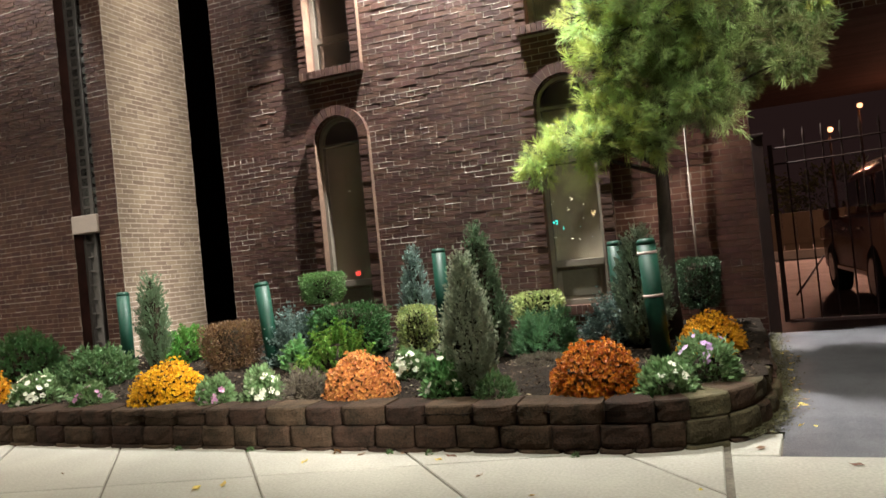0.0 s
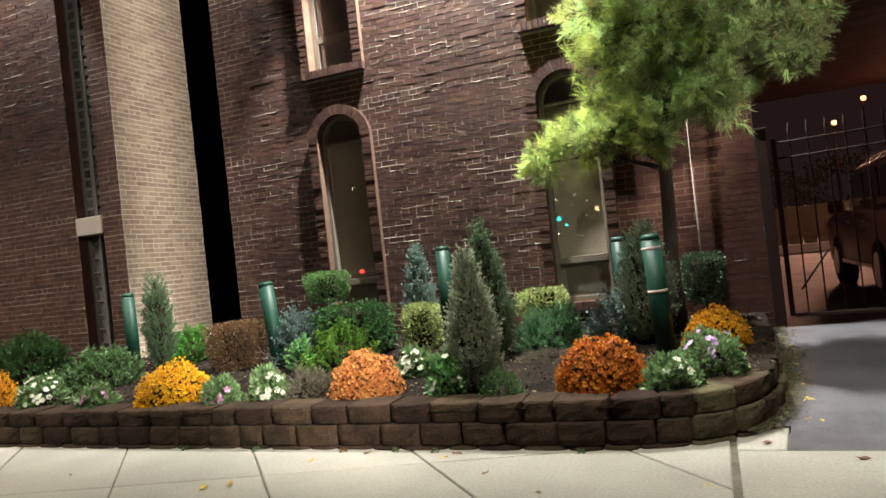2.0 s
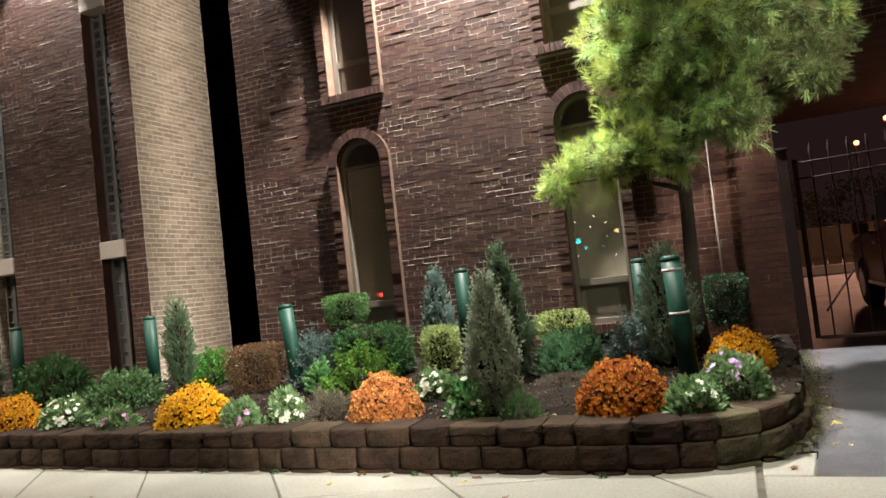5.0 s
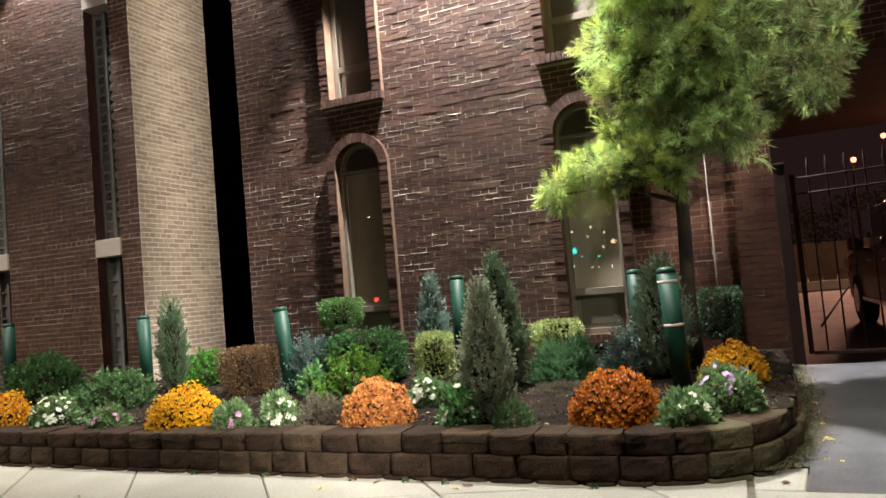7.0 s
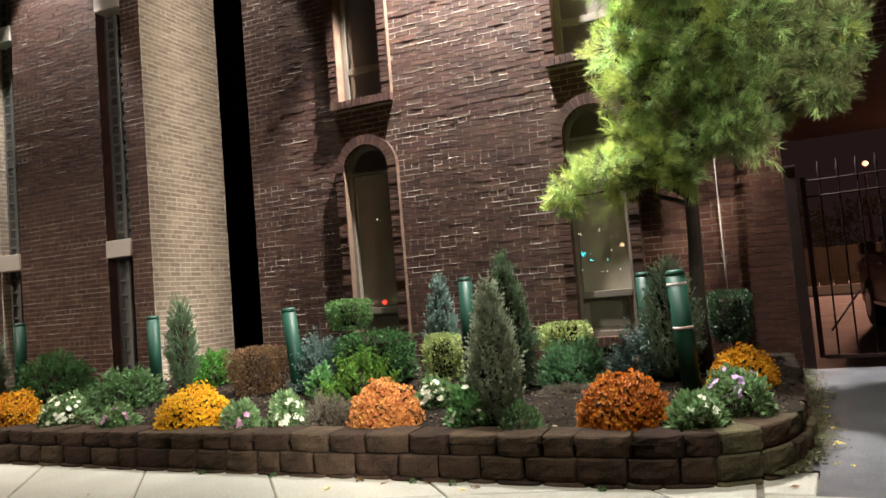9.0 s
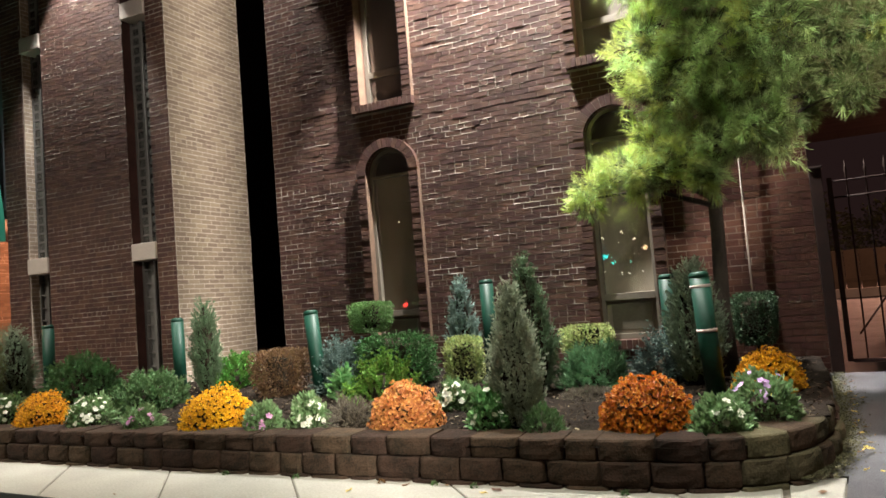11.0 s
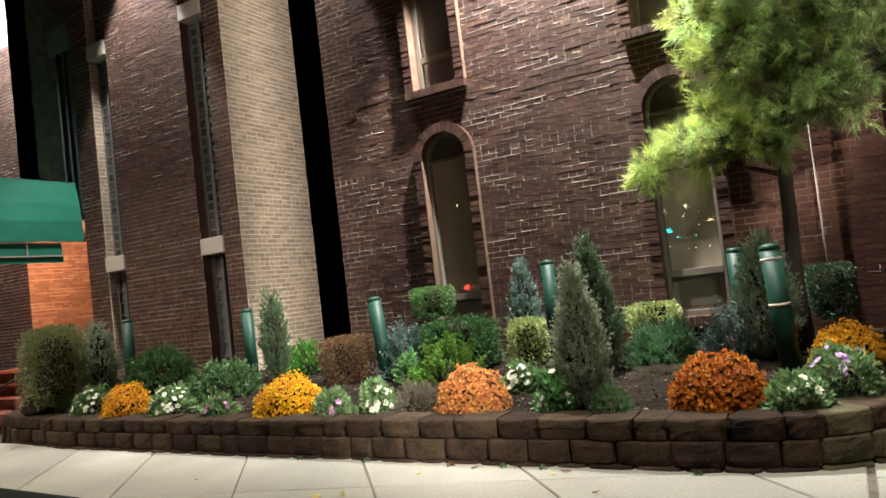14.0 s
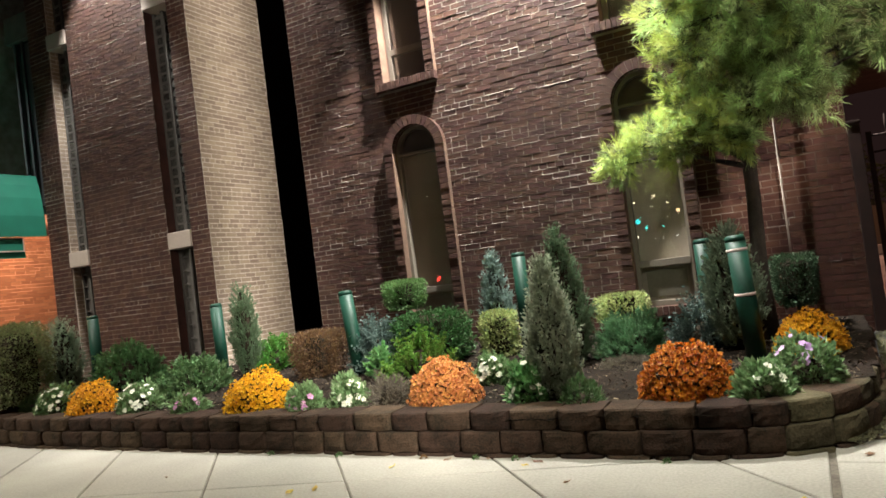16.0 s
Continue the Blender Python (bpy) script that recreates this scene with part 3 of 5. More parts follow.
# ---- narrow slots with glass blocks ----
GLASS_BLOCK = material("glass_block", (0.10, 0.10, 0.09), (0.03, 0.03, 0.028), rough=0.2, scale=20, fine=60, bump=0.5, spec=0.8, vary=0.4)
SLOT_FRAME = material("slot_frame", (0.14, 0.13, 0.12), (0.09, 0.083, 0.076), rough=0.8, scale=6, fine=60, bump=0.3)
block_mesh = solid_mesh("glass_block", -0.06, 0.06, -0.03, 0.03, -0.052, 0.052, GLASS_BLOCK, 0.018)
for number, cx in enumerate(SLOTS):
    y = LEFT_Y + 0.18
    slot = tagged(part(f"window_{number + 5}", box(cx - 0.24, cx + 0.24, y + 0.03, y + 0.09, 0.2, 7.2), SLOT_FRAME), "narrow slot window of stacked glass blocks", "window", kind="structure")
    for x0, x1 in ((-0.24, -0.195), (-0.065, -0.005), (0.125, 0.24)):
        part("mullion", box(cx + x0, cx + x1, y - 0.03, y + 0.03, 0.2, 7.2, 0.006), SLOT_FRAME, slot)
    for i in range(34):
        z = 2.47 + i * 0.142
        if 5.60 < z < 6.05 or z > 7.1:
            continue
        for x in (-0.13, 0.06):
            ob = part("glass_block", block_mesh, None, slot)
            ob.location = (cx + x, y + 0.012, z)
        part("transom", box(cx - 0.195, cx - 0.065, y - 0.022, y + 0.03, z + 0.053, z + 0.089, 0.004), SLOT_FRAME, slot)
    for i in range(9):
        part("transom", box(cx - 0.195, cx - 0.065, y - 0.015, y + 0.03, 0.42 + i * 0.2, 0.445 + i * 0.2, 0.004), SLOT_FRAME, slot)
    for z in (2.16, 5.74):
        st = thing("stone_block", (cx, LEFT_Y, z), "pale cast stone block set across the slot", "stone block", "stone blocks in the slots")
        part("stone", box(-0.235, 0.235, -0.03, 0.24, 0, 0.245, 0.012), STONE, st)
# pale brick colour here stands for lamplight on the slot's left reveal
lining = tagged(part("trim", box(SLOTS[0] - 0.238, SLOTS[0] - 0.225, LEFT_Y + 0.012, LEFT_Y + 0.2, 0.2, 7.2), PALE_MORTAR), "slot reveal made of pale brick to paint in its lamplight", "trim", kind="structure")
brickwork(lining, facing(SLOTS[0] - 0.225, LEFT_Y + 0.01, (0, 1, 0), (1, 0, 0)), 0.19, 0.2, 7.2, lambda z: [], BUFF_BRICK, lambda u, z: False, 12, 0.002)

# ---- entrance recess beside the left building ----
FAR_X, FAR_Y = -14.0, 7.87
wall_ent = tagged(part("wall_entrance", box(FAR_X - 0.3, FAR_X, FAR_Y + 0.4, 10.6, -0.1, TOP), MORTAR), "brick side wall lit orange under the canopy", "wall", kind="structure")
part("return", box(FAR_X - 0.004, FAR_X, FAR_Y, FAR_Y + 0.4, -0.1, TOP), MORTAR, wall_ent)
brickwork(wall_ent, facing(FAR_X, FAR_Y, (0, 1, 0), (1, 0, 0)), 2.7, 0.4, 3.3, lambda z: [], BUFF_BRICK, lambda u, z: u < 1.6 and 0.9 < z < 3.0, 7, 0.003)
wall_pier = tagged(part("wall_pier", box(-19.0, FAR_X, FAR_Y, FAR_Y + 0.4, -0.1, TOP), MORTAR), "brick front wall beyond the entrance", "wall", kind="structure")
brickwork(wall_pier, facing(-16.0, FAR_Y, (1, 0, 0), (0, -1, 0)), 2.0, 0.4, 7.2, lambda z: [], RED_BRICK, lambda u, z: u > 1.0 and z > 3.5, 8)
# recess walls hold their darkness in the colour
tagged(part("wall_recess_back", box(FAR_X, LEFT_E, 10.3, 10.6, -0.1, TOP), PAINTED_DARK), "back of the entrance recess with its darkness in the colour", "wall", kind="structure")
tagged(part("wall_recess_side", box(LEFT_E, LEFT_E + 0.2, LEFT_Y + 0.4, 10.6, -0.1, TOP), PAINTED_DARK), "inner side of the entrance recess with its darkness in the colour", "wall", kind="structure")
tagged(part("ceiling_recess", box(FAR_X, LEFT_E, LEFT_Y + 0.1, 10.3, 3.15, 3.3), PAINTED_DARK), "plain ceiling over the entrance", "ceiling", kind="structure")
beam = thing("beam", (LEFT_E - 0.01, 7.9, 6.6), "pale concrete beam in the dark recess", "beam")
part("beam_body", box(-1.75, 0, 0, 0.4, 0, 0.5, 0.02), SLOT_FRAME, beam)
win = tagged(part("window_7", box(-12.62, LEFT_E - 0.01, 8.0, 8.1, 3.3, 6.6), PAINTED_DARK), "dim grey window strip above the entrance", "window", kind="structure")
for x in (-12.62, -12.40, -11.6):
    part("mullion", box(x, x + 0.06, 7.95, 7.998, 3.3, 6.6, 0.004), DIM_PANE, win)
part("pane", box(-12.34, -11.6, 7.985, 7.995, 3.4, 6.55), DIM_PANE, win)

# canopy that runs out from the entrance towards the street
canopy = thing("awning", (-11.0, 7.16, 2.75), "green canvas canopy running out from the entrance", "awning")
prof = [(-1.5, 1.2), (-0.12, 1.03), (-0.07, 0.86), (-0.03, 0.64), (0.0, 0.34)]
for side in (1, -1):
    for (x0, z0), (x1, z1) in zip(prof, prof[1:]):
        a, b = (x0, x1) if side == 1 else (-3.0 - x0, -3.0 - x1)
        bm = bmesh.new()
        vs = [bm.verts.new((x, y, z + dz)) for dz in (0, -0.014) for x, y, z in ((a, -3.3, z0), (b, -3.3, z1), (b, 0, z1), (a, 0, z0))]
        for q in ((0, 1, 2, 3), (7, 6, 5, 4), (0, 4, 5, 1), (1, 5, 6, 2), (2, 6, 7, 3), (3, 7, 4, 0)):
            bm.faces.new([vs[i] for i in q])
        part("canvas_panel", bm, AWNING, canopy)
    x = 0.0 if side == 1 else -3.0
    part("valance", box(x - 0.006, x + 0.006, -3.3, 0, 0.0, 0.336), AWNING, canopy, "dark hanging green valance")
for z in (-0.03, -0.24):
    part("rail", box(-0.03, -0.008, -3.3, -0.38, z, z + 0.018), STONE, canopy, "thin pale metal rail")
for y in (-3.2, -2.4, -1.6, -0.95, -0.385):
    part("upright", box(-0.028, -0.010, y - 0.008, y + 0.008, -0.24, -0.02), STONE, canopy)
part("sign_board", box(-0.06, -0.034, -3.3, -0.36, -0.34, -0.01), AWNING, canopy, "dark green board under the canopy")
for y in (-3.2,):
    for x in (-0.05, -2.95):
        tube_part("support", [(x, y, -2.9), (x, y, 0.0)], [0.03, 0.03], DARK_METAL, canopy)

STEP = material("red_step", (0.24, 0.085, 0.06), (0.16, 0.06, 0.045), rough=0.85, scale=5, fine=60, bump=0.4)
steps = thing("entrance_steps", (-12.4, 6.9, 0), "red-painted entrance steps beside the planted bed", "steps")
for i in range(4):
    part("step", box(-1.6, 1.3, -1.25 + i * 0.32, 1.6, i * 0.17, (i + 1) * 0.17, 0.012), STEP, steps)
railing = thing("handrail", (-10.85, 5.5, 0), "dark metal handrail beside the entrance steps", "railing")
for k, z in enumerate((0.35, 0.55, 0.75)):
    tube_part("upright", [(0, k * 0.55, 0), (0, k * 0.55, 0.85 + 0.26 * k)], [0.018] * 2, DARK_METAL, railing)
for h in (0.82, 0.5):
    tube_part("rail", [(0, -0.1, h), (0, 1.2, h + 0.57)], [0.018] * 2, DARK_METAL, railing)

# ---- raised bed ----
EDGE = [(-10.05, 5.75), (-9.95, 5.3), (-9.6, 4.93), (-9.0, 4.74), (-7.8, 4.58), (-5.0, 4.47), (-2.0, 4.41), (-0.95, 4.39), (-0.55, 4.41), (-0.25, 4.48), (0.02, 4.65), (0.20, 4.9), (0.31, 5.22), (0.36, 5.6), (0.40, 6.3), (0.44, 7.1), (0.47, 7.72)]
BED_TOP = 0.305


def soil_z(y):
    return 0.255 + 0.05 * max(0.0, y - 4.5)


def soil_h(x, y):
    """Lumpy height of the soil."""
    z = soil_z(y) + 0.035 * noise.noise((x * 2.2, y * 2.2, 0)) + 0.022 * noise.noise((x * 8, y * 8, 3)) + 0.014 * noise.noise((x * 21, y * 21, 7))
    return min(z, 0.28) if y < 4.78 else z


def along(s):
    """Point and heading at the length s of the bed's edge."""
    for (x0, y0), (x1, y1) in zip(EDGE, EDGE[1:]):
        d = math.hypot(x1 - x0, y1 - y0)
        if s <= d:
            return (x0 + (x1 - x0) * s / d, y0 + (y1 - y0) * s / d, math.atan2(y1 - y0, x1 - x0))
        s -= d
    return (*EDGE[-1], math.atan2(EDGE[-1][1] - EDGE[-2][1], EDGE[-1][0] - EDGE[-2][0]))


EDGE_LEN = sum(math.dist(a, b) for a, b in zip(EDGE, EDGE[1:]))


def block_mesh_of(length, depth, height, seed, mat, taper):
    """A split-faced concrete block, bowed in plan, with worn edges; front towards -y, centred along x, narrower at its back."""
    rng = random.Random(seed)
    us, bow = (0, 0.045, 0.13, 0.32, 0.5, 0.68, 0.87, 0.955, 1), (0.040, 0.018, 0.006, 0.001, 0, 0.001, 0.006, 0.018, 0.040)
    ws, lean = (0, 0.07, 0.28, 0.52, 0.76, 0.92, 1), (0.010, 0.003, 0, 0.0, 0.002, 0.007, 0.019)
    n, v, f = len(us), [], []
    for w, back_w in zip(ws, lean):
        for u, back_u in zip(us, bow):
            rim = u in (0, 1) or w in (0, 1)
            v.append(((u - 0.5) * length + (rng.uniform(-.004, .004) if u in (0, 1) else 0), back_w + back_u + (rng.uniform(-.003, .003) if rim else rng.uniform(-0.005, 0.005)), w * height + (rng.uniform(-.004, 0.001) if w == 1 else 0)))
    for j in range(len(ws) - 1):
        for i in range(n - 1):
            a = j * n + i
            f.append((a, a + 1, a + n + 1, a + n))
    m = len(v)
    v += [(-taper * length, depth, 0), (taper * length, depth, 0), (taper * length, depth, height), (-taper * length, depth, height)]
    top = [(len(ws) - 1) * n + i for i in range(n)]
    f += [tuple(top) + (m + 2, m + 3), (m, m + 1) + tuple(reversed(range(n))), (m + 1, m, m + 3, m + 2)]
    f.append(tuple(j * n for j in range(len(ws)))[::-1] + (m, m + 3))
    f.append(tuple(j * n + n - 1 for j in range(len(ws))) + (m + 2, m + 1))
    return mesh_of("block", v, f, mat)


retaining = thing("retaining_wall", (0, 0, 0), "low retaining wall of rough brown concrete blocks", "retaining wall")
sizes = (0.22, 0.31, 0.36)
kinds = {(k, m, b): [block_mesh_of(L - 0.009, 0.30, 0.149, 11 * k + s, mat, 0.30 if b else 0.485) for s in range(4)] for k, L in enumerate(sizes) for m, mat in (("b", BLOCK), ("m", MOSSY)) for b in (False, True)}
for course, (z, step_out) in enumerate(((-0.128, 0.040), (0.023, 0.018), (0.174, -0.006))):
    rng = random.Random(70 + course)
    s = -0.12 * course
    while s < EDGE_LEN - 0.1:
        x, y, a = along(max(s + 0.155, 0.0))
        bend = (x > -0.75 and y < 5.5) or x < -9.2
        k = (0 if rng.random() < 0.35 else 1) if bend else (1 if rng.random() < 0.35 else (2 if rng.random() < 0.8 else 0))
        L = sizes[k]
        x, y, a = along(max(s + L / 2, 0.0))
        mossy = x > -0.15 and rng.random() < 0.75
        ob = part("block", rng.choice(kinds[k, "m" if mossy else "b", bend]), None, retaining)
        nx, ny = -math.sin(a), math.cos(a)
        off = -step_out * (1.7 if x > -0.1 else 1.0) + rng.uniform(-0.010, 0.010)
        ob.matrix_basis = pose(x + nx * off, y + ny * off, z + rng.uniform(-.004, .003), 0, rng.uniform(-0.5, 0.5), math.degrees(a) + rng.uniform(-1.6, 1.6)) @ Matrix.Diagonal((1, 1, 0.89 if course == 2 else 1, 1))
        s += L

# soil sheet inside the wall
def inside(x, y):
    hit = False
    pts = EDGE + [(0.47, 7.8), (-10.05, 7.8)]
    for (x0, y0), (x1, y1) in zip(pts, pts[1:] + pts[:1]):
        if (y0 > y) != (y1 > y) and x < x0 + (y - y0) * (x1 - x0) / (y1 - y0):
            hit = not hit
    return hit


STEP_G = 0.055
gx, gy = [-10.1 + STEP_G * i for i in range(195)], [4.3 + STEP_G * j for j in range(66)]
v, f, idx = [], [], {}
for i, x in enumerate(gx):
    for j, y in enumerate(gy):
        if inside(x, y) or any(inside(x + dx, y + dy) for dx in (-STEP_G, STEP_G) for dy in (-STEP_G, STEP_G)):
            if min(math.dist((x, y), e) for e in EDGE) < 0.02:
                continue
            idx[i, j] = len(v)
            px, py = x, y
            if not inside(x, y):
                px, py = x + (-4 - x) * 0.012, y + 0.07
            v.append((px, py, soil_h(x, y)))
for (i, j), a in idx.items():
    q = [idx.get((i + 1, j)), idx.get((i + 1, j + 1)), idx.get((i, j + 1))]
    if None not in q:
        f.append((a, *q))
tagged(part("soil", mesh_of("soil", v, f, SOIL, smooth=True), None), "dark mulched soil of the raised bed", "soil", kind="structure")

# mulch, twigs and fallen bits on the soil
rng = random.Random(9)
v, f = [], []
while len(f) < 15000:
    x, y = rng.uniform(-9.8, 0.35), 4.5 + 3.2 * rng.random() ** 1.3
    if not inside(x, y - 0.08) or not inside(x + 0.08, y):
        continue
    a, L, w = rng.uniform(0, 6.3), rng.uniform(0.004, 0.02), rng.uniform(0.002, 0.007)
    z = soil_h(x, y) + 0.005
    c, s, t = math.cos(a), math.sin(a), rng.uniform(-0.012, 0.02)
    n = len(v)
    v += [(x - c * L - s * w, y - s * L + c * w, z), (x - c * L + s * w, y - s * L - c * w, z + 0.004), (x + c * L + s * w, y + s * L - c * w, z + t + 0.004), (x + c * L - s * w, y + s * L + c * w, z + t)]
    f.append((n, n + 1, n + 2, n + 3))
tagged(part("mulch", mesh_of("mulch", v, f, CHIP), None), "loose brown mulch chips on the soil", "mulch", kind="stuff")

LITTER = leafy("pale_litter", (0.38, 0.33, 0.22), (0.22, 0.17, 0.10), vary=0.5)
rng = random.Random(19)
v, f = [], []
while len(f) < 420:
    x, y = rng.uniform(-8.5, 0.2), 4.68 + 2.4 * rng.random() ** 1.6
    if not inside(x, y - 0.2) or not inside(x + 0.2, y):
        continue
    a, L, z = rng.uniform(0, 6.3), rng.uniform(0.006, 0.022), soil_h(x, y) + 0.010
    n = len(v)
    v += [(x + L * math.cos(a + q), y + L * (0.5 if k % 2 else 1) * math.sin(a + q), z + rng.uniform(0, 0.012)) for k, q in enumerate((0, 1.4, 3.1, 4.6))]
    f.append((n, n + 1, n + 2, n + 3))
tagged(part("litter", mesh_of("litter", v, f, LITTER), None), "small pale leaf litter on the soil", "litter", kind="stuff")

# ---- bollards ----
def bollard(x, y, top, bands, tilt):
    z = soil_z(y) - 0.1
    h = top - z
    ob = thing("bollard", (x, y, z), "green painted steel bollard" + (" with two pale reflective bands" if bands else " standing in the bed"), "bollard", "bollards in the bed")
    ob.rotation_euler = (0, radians(tilt), 0)
    r = 0.077
    tube_part("post", [(0, 0, 0), (0, 0, h - 0.05)], [r, r], GREEN_PAINT, ob, 24)
    tube_part("cap", [(0, 0, h - 0.05), (0, 0, h - 0.03), (0, 0, h - 0.014), (0, 0, h - 0.004), (0, 0, h)], [r, r, r * 0.94, r * 0.78, r * 0.4], GREEN_PAINT, ob, 24)
    for k in bands:
        tube_part("band", [(0, 0, h - k), (0, 0, h - k + 0.024)], [r + 0.004] * 2, BAND, ob, 24, "pale reflective band")


for x, y, top, bands, tilt in ((-10.3, 5.0, 1.2, (0.13,), 0), (-9.14, 6.5, 1.35, (), 0), (-6.93, 6.72, 1.3, (), -0.5), (-4.40, 6.22, 1.265, (), -5.0), (-2.81, 7.2, 1.44, (), 0), (-0.87, 7.05, 1.33, (), 0), (-0.435, 5.94, 1.32, (0.13, 0.485), -2.5)):
    bollard(x, y, top, bands, tilt)


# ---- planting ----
# twig brown kept very dark, so the colour carries the shade in hollows
TWIG_SHADE = material("twig_shade", (0.034, 0.026, 0.017), (0.016, 0.013, 0.009), spec=0.1, rough=1.0, scale=20, fine=90, bump=0.6)


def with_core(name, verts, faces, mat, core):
    """Leaves, and the woody inside of the bush, darkened to hold its shade, where one is given."""
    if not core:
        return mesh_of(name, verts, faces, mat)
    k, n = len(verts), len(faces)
    me = mesh_of(name, verts + core[0], faces + [tuple(i + k for i in q) for q in core[1]], [mat, TWIG_SHADE])
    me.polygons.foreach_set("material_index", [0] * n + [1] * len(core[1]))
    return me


def leaf_mesh(name, pts, ways, length, width, mat, rng, core=None):
    """Many single leaves: each a small folded blade from its point along its way."""
    n = len(pts)
    up = rng.normal(size=(n, 3))
    side = np.cross(ways, up)
    side /= np.linalg.norm(side, axis=1)[:, None] + 1e-9
    lift = np.cross(side, ways)
    L = (length * rng.uniform(0.6, 1.3, n))[:, None]
    W = (width * rng.uniform(0.7, 1.2, n))[:, None]
    quad = np.stack([pts, pts + ways * L * 0.45 + side * W + lift * W * 0.4, pts + ways * L, pts + ways * L * 0.45 - side * W + lift * W * 0.4], axis=1).reshape(-1, 3)
    faces = [(4 * k, 4 * k + 1, 4 * k + 2, 4 * k + 3) for k in range(n)]
    return with_core(name, quad.tolist(), faces, mat, core)


def spray_mesh(name, pts, ways, reach, per, length, width, mat, rng, spread=0.6, core=None):
    """Shoots from their points along their ways, each set with leaves that share one tone."""
    n, nodes = len(pts), 4
    side = np.cross(ways, rng.normal(size=(n, 3)))
    side /= np.linalg.norm(side, axis=1)[:, None] + 1e-9
    R = reach * rng.uniform(0.6, 1.25, n)
    stem = [pts + ways * (R * k / 3)[:, None] + side * (0.002 if k in (1, 2) else -0.002) for k in range(nodes)]
    at = rng.integers(0, nodes, (n, per))
    base = np.stack(stem, axis=1)[np.arange(n)[:, None], at]
    w = ways[:, None, :] * (0.55 + 0.25 * at[..., None]) + rng.normal(size=(n, per, 3)) * spread
    w /= np.linalg.norm(w, axis=2)[..., None] + 1e-9
    s2 = np.cross(w, rng.normal(size=(n, per, 3)))
    s2 /= np.linalg.norm(s2, axis=2)[..., None] + 1e-9
    L = (length * rng.uniform(0.65, 1.25, (n, per)))[..., None]
    W = (width * rng.uniform(0.7, 1.2, (n, per)))[..., None]
    blades = np.stack([base + w * L * 0.5 + s2 * W, base + w * L, base + w * L * 0.5 - s2 * W], axis=2).reshape(n, per * 3, 3)
    verts = np.concatenate([np.stack(stem, axis=1), blades], axis=1)
    m = nodes + 3 * per
    faces = []
    for k in range(n):
        o = k * m
        faces.append((o, o + 1, o + 3, o + 2))
        q = o + nodes
        for j, node in enumerate(at[k].tolist()):
            faces.append((o + node, q + 3 * j, q + 3 * j + 1, q + 3 * j + 2))
    return with_core(name, verts.reshape(-1, 3).tolist(), faces, mat, core)


def shape_points(shape, w, h, n, rng, seed, lump=0.13):
    """Points near the skin of a bush and the way out from it, standing on z = 0."""
    if shape in ("cone", "spire"):
        t = 1 - rng.random(n) ** 0.68
        t = np.clip(t * 1.02, 0, 1)
        a = rng.uniform(0, 2 * math.pi, n)
        prof = np.clip(1.08 * (1 - t ** 2.1) ** 0.62 * np.minimum(1, 0.5 + t * 1.35), 0.06, 1.1)
        if shape == "spire":
            prof = np.clip(1.1 * (1 - t ** 1.5) ** 0.95 * np.minimum(1, 0.62 + t * 1.3), 0.03, 1.1)
        d = np.stack([np.cos(a), np.sin(a), np.zeros(n)], 1)
        bumps = np.array([1 + lump * 1.3 * noise.noise((x * 2.1, y * 2.1, z * 7 + seed)) for (x, y, _), z in zip(d, t)])
        r = prof * w / 2 * bumps * rng.uniform(0.6, 0.98, n)
        p = d * r[:, None]
        p[:, 2] = 0.03 + t * h * 0.93
        return p, d
    d = rng.normal(size=(n, 3))
    d /= np.linalg.norm(d, axis=1)[:, None]
    if shape == "dome":
        d[:, 2] = np.abs(d[:, 2])
    e = 1.0
    if shape == "box":
        m = np.sum(np.abs(d) ** 7, axis=1) ** (-1 / 7)
        e = m / 1.02
    bumps = np.array([1 + lump * noise.noise((x * 2.5 + seed, y * 2.5, z * 2.5)) for x, y, z in d])
    s = (e * bumps * rng.uniform(0.72, 1.0, n))[:, None]
    if shape == "dome":
        p = d * s * np.array([w / 2, w / 2, h])
    else:
        p = d * s * np.array([w / 2, w / 2, h / 2]) + np.array([0, 0, h / 2])
    return p, d


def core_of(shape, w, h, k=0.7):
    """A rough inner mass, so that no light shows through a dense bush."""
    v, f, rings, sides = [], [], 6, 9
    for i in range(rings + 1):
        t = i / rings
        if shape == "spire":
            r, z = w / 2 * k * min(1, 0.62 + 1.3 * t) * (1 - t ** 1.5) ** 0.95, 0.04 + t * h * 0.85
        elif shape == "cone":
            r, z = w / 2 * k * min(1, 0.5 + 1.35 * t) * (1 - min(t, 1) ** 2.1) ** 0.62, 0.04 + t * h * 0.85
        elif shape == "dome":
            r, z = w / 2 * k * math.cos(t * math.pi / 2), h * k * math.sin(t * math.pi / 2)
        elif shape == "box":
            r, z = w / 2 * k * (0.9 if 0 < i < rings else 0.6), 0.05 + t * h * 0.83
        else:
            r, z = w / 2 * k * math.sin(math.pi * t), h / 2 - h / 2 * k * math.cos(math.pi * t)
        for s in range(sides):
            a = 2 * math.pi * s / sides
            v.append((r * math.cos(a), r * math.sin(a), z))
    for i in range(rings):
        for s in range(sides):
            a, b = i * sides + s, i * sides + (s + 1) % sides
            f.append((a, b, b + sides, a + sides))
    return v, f


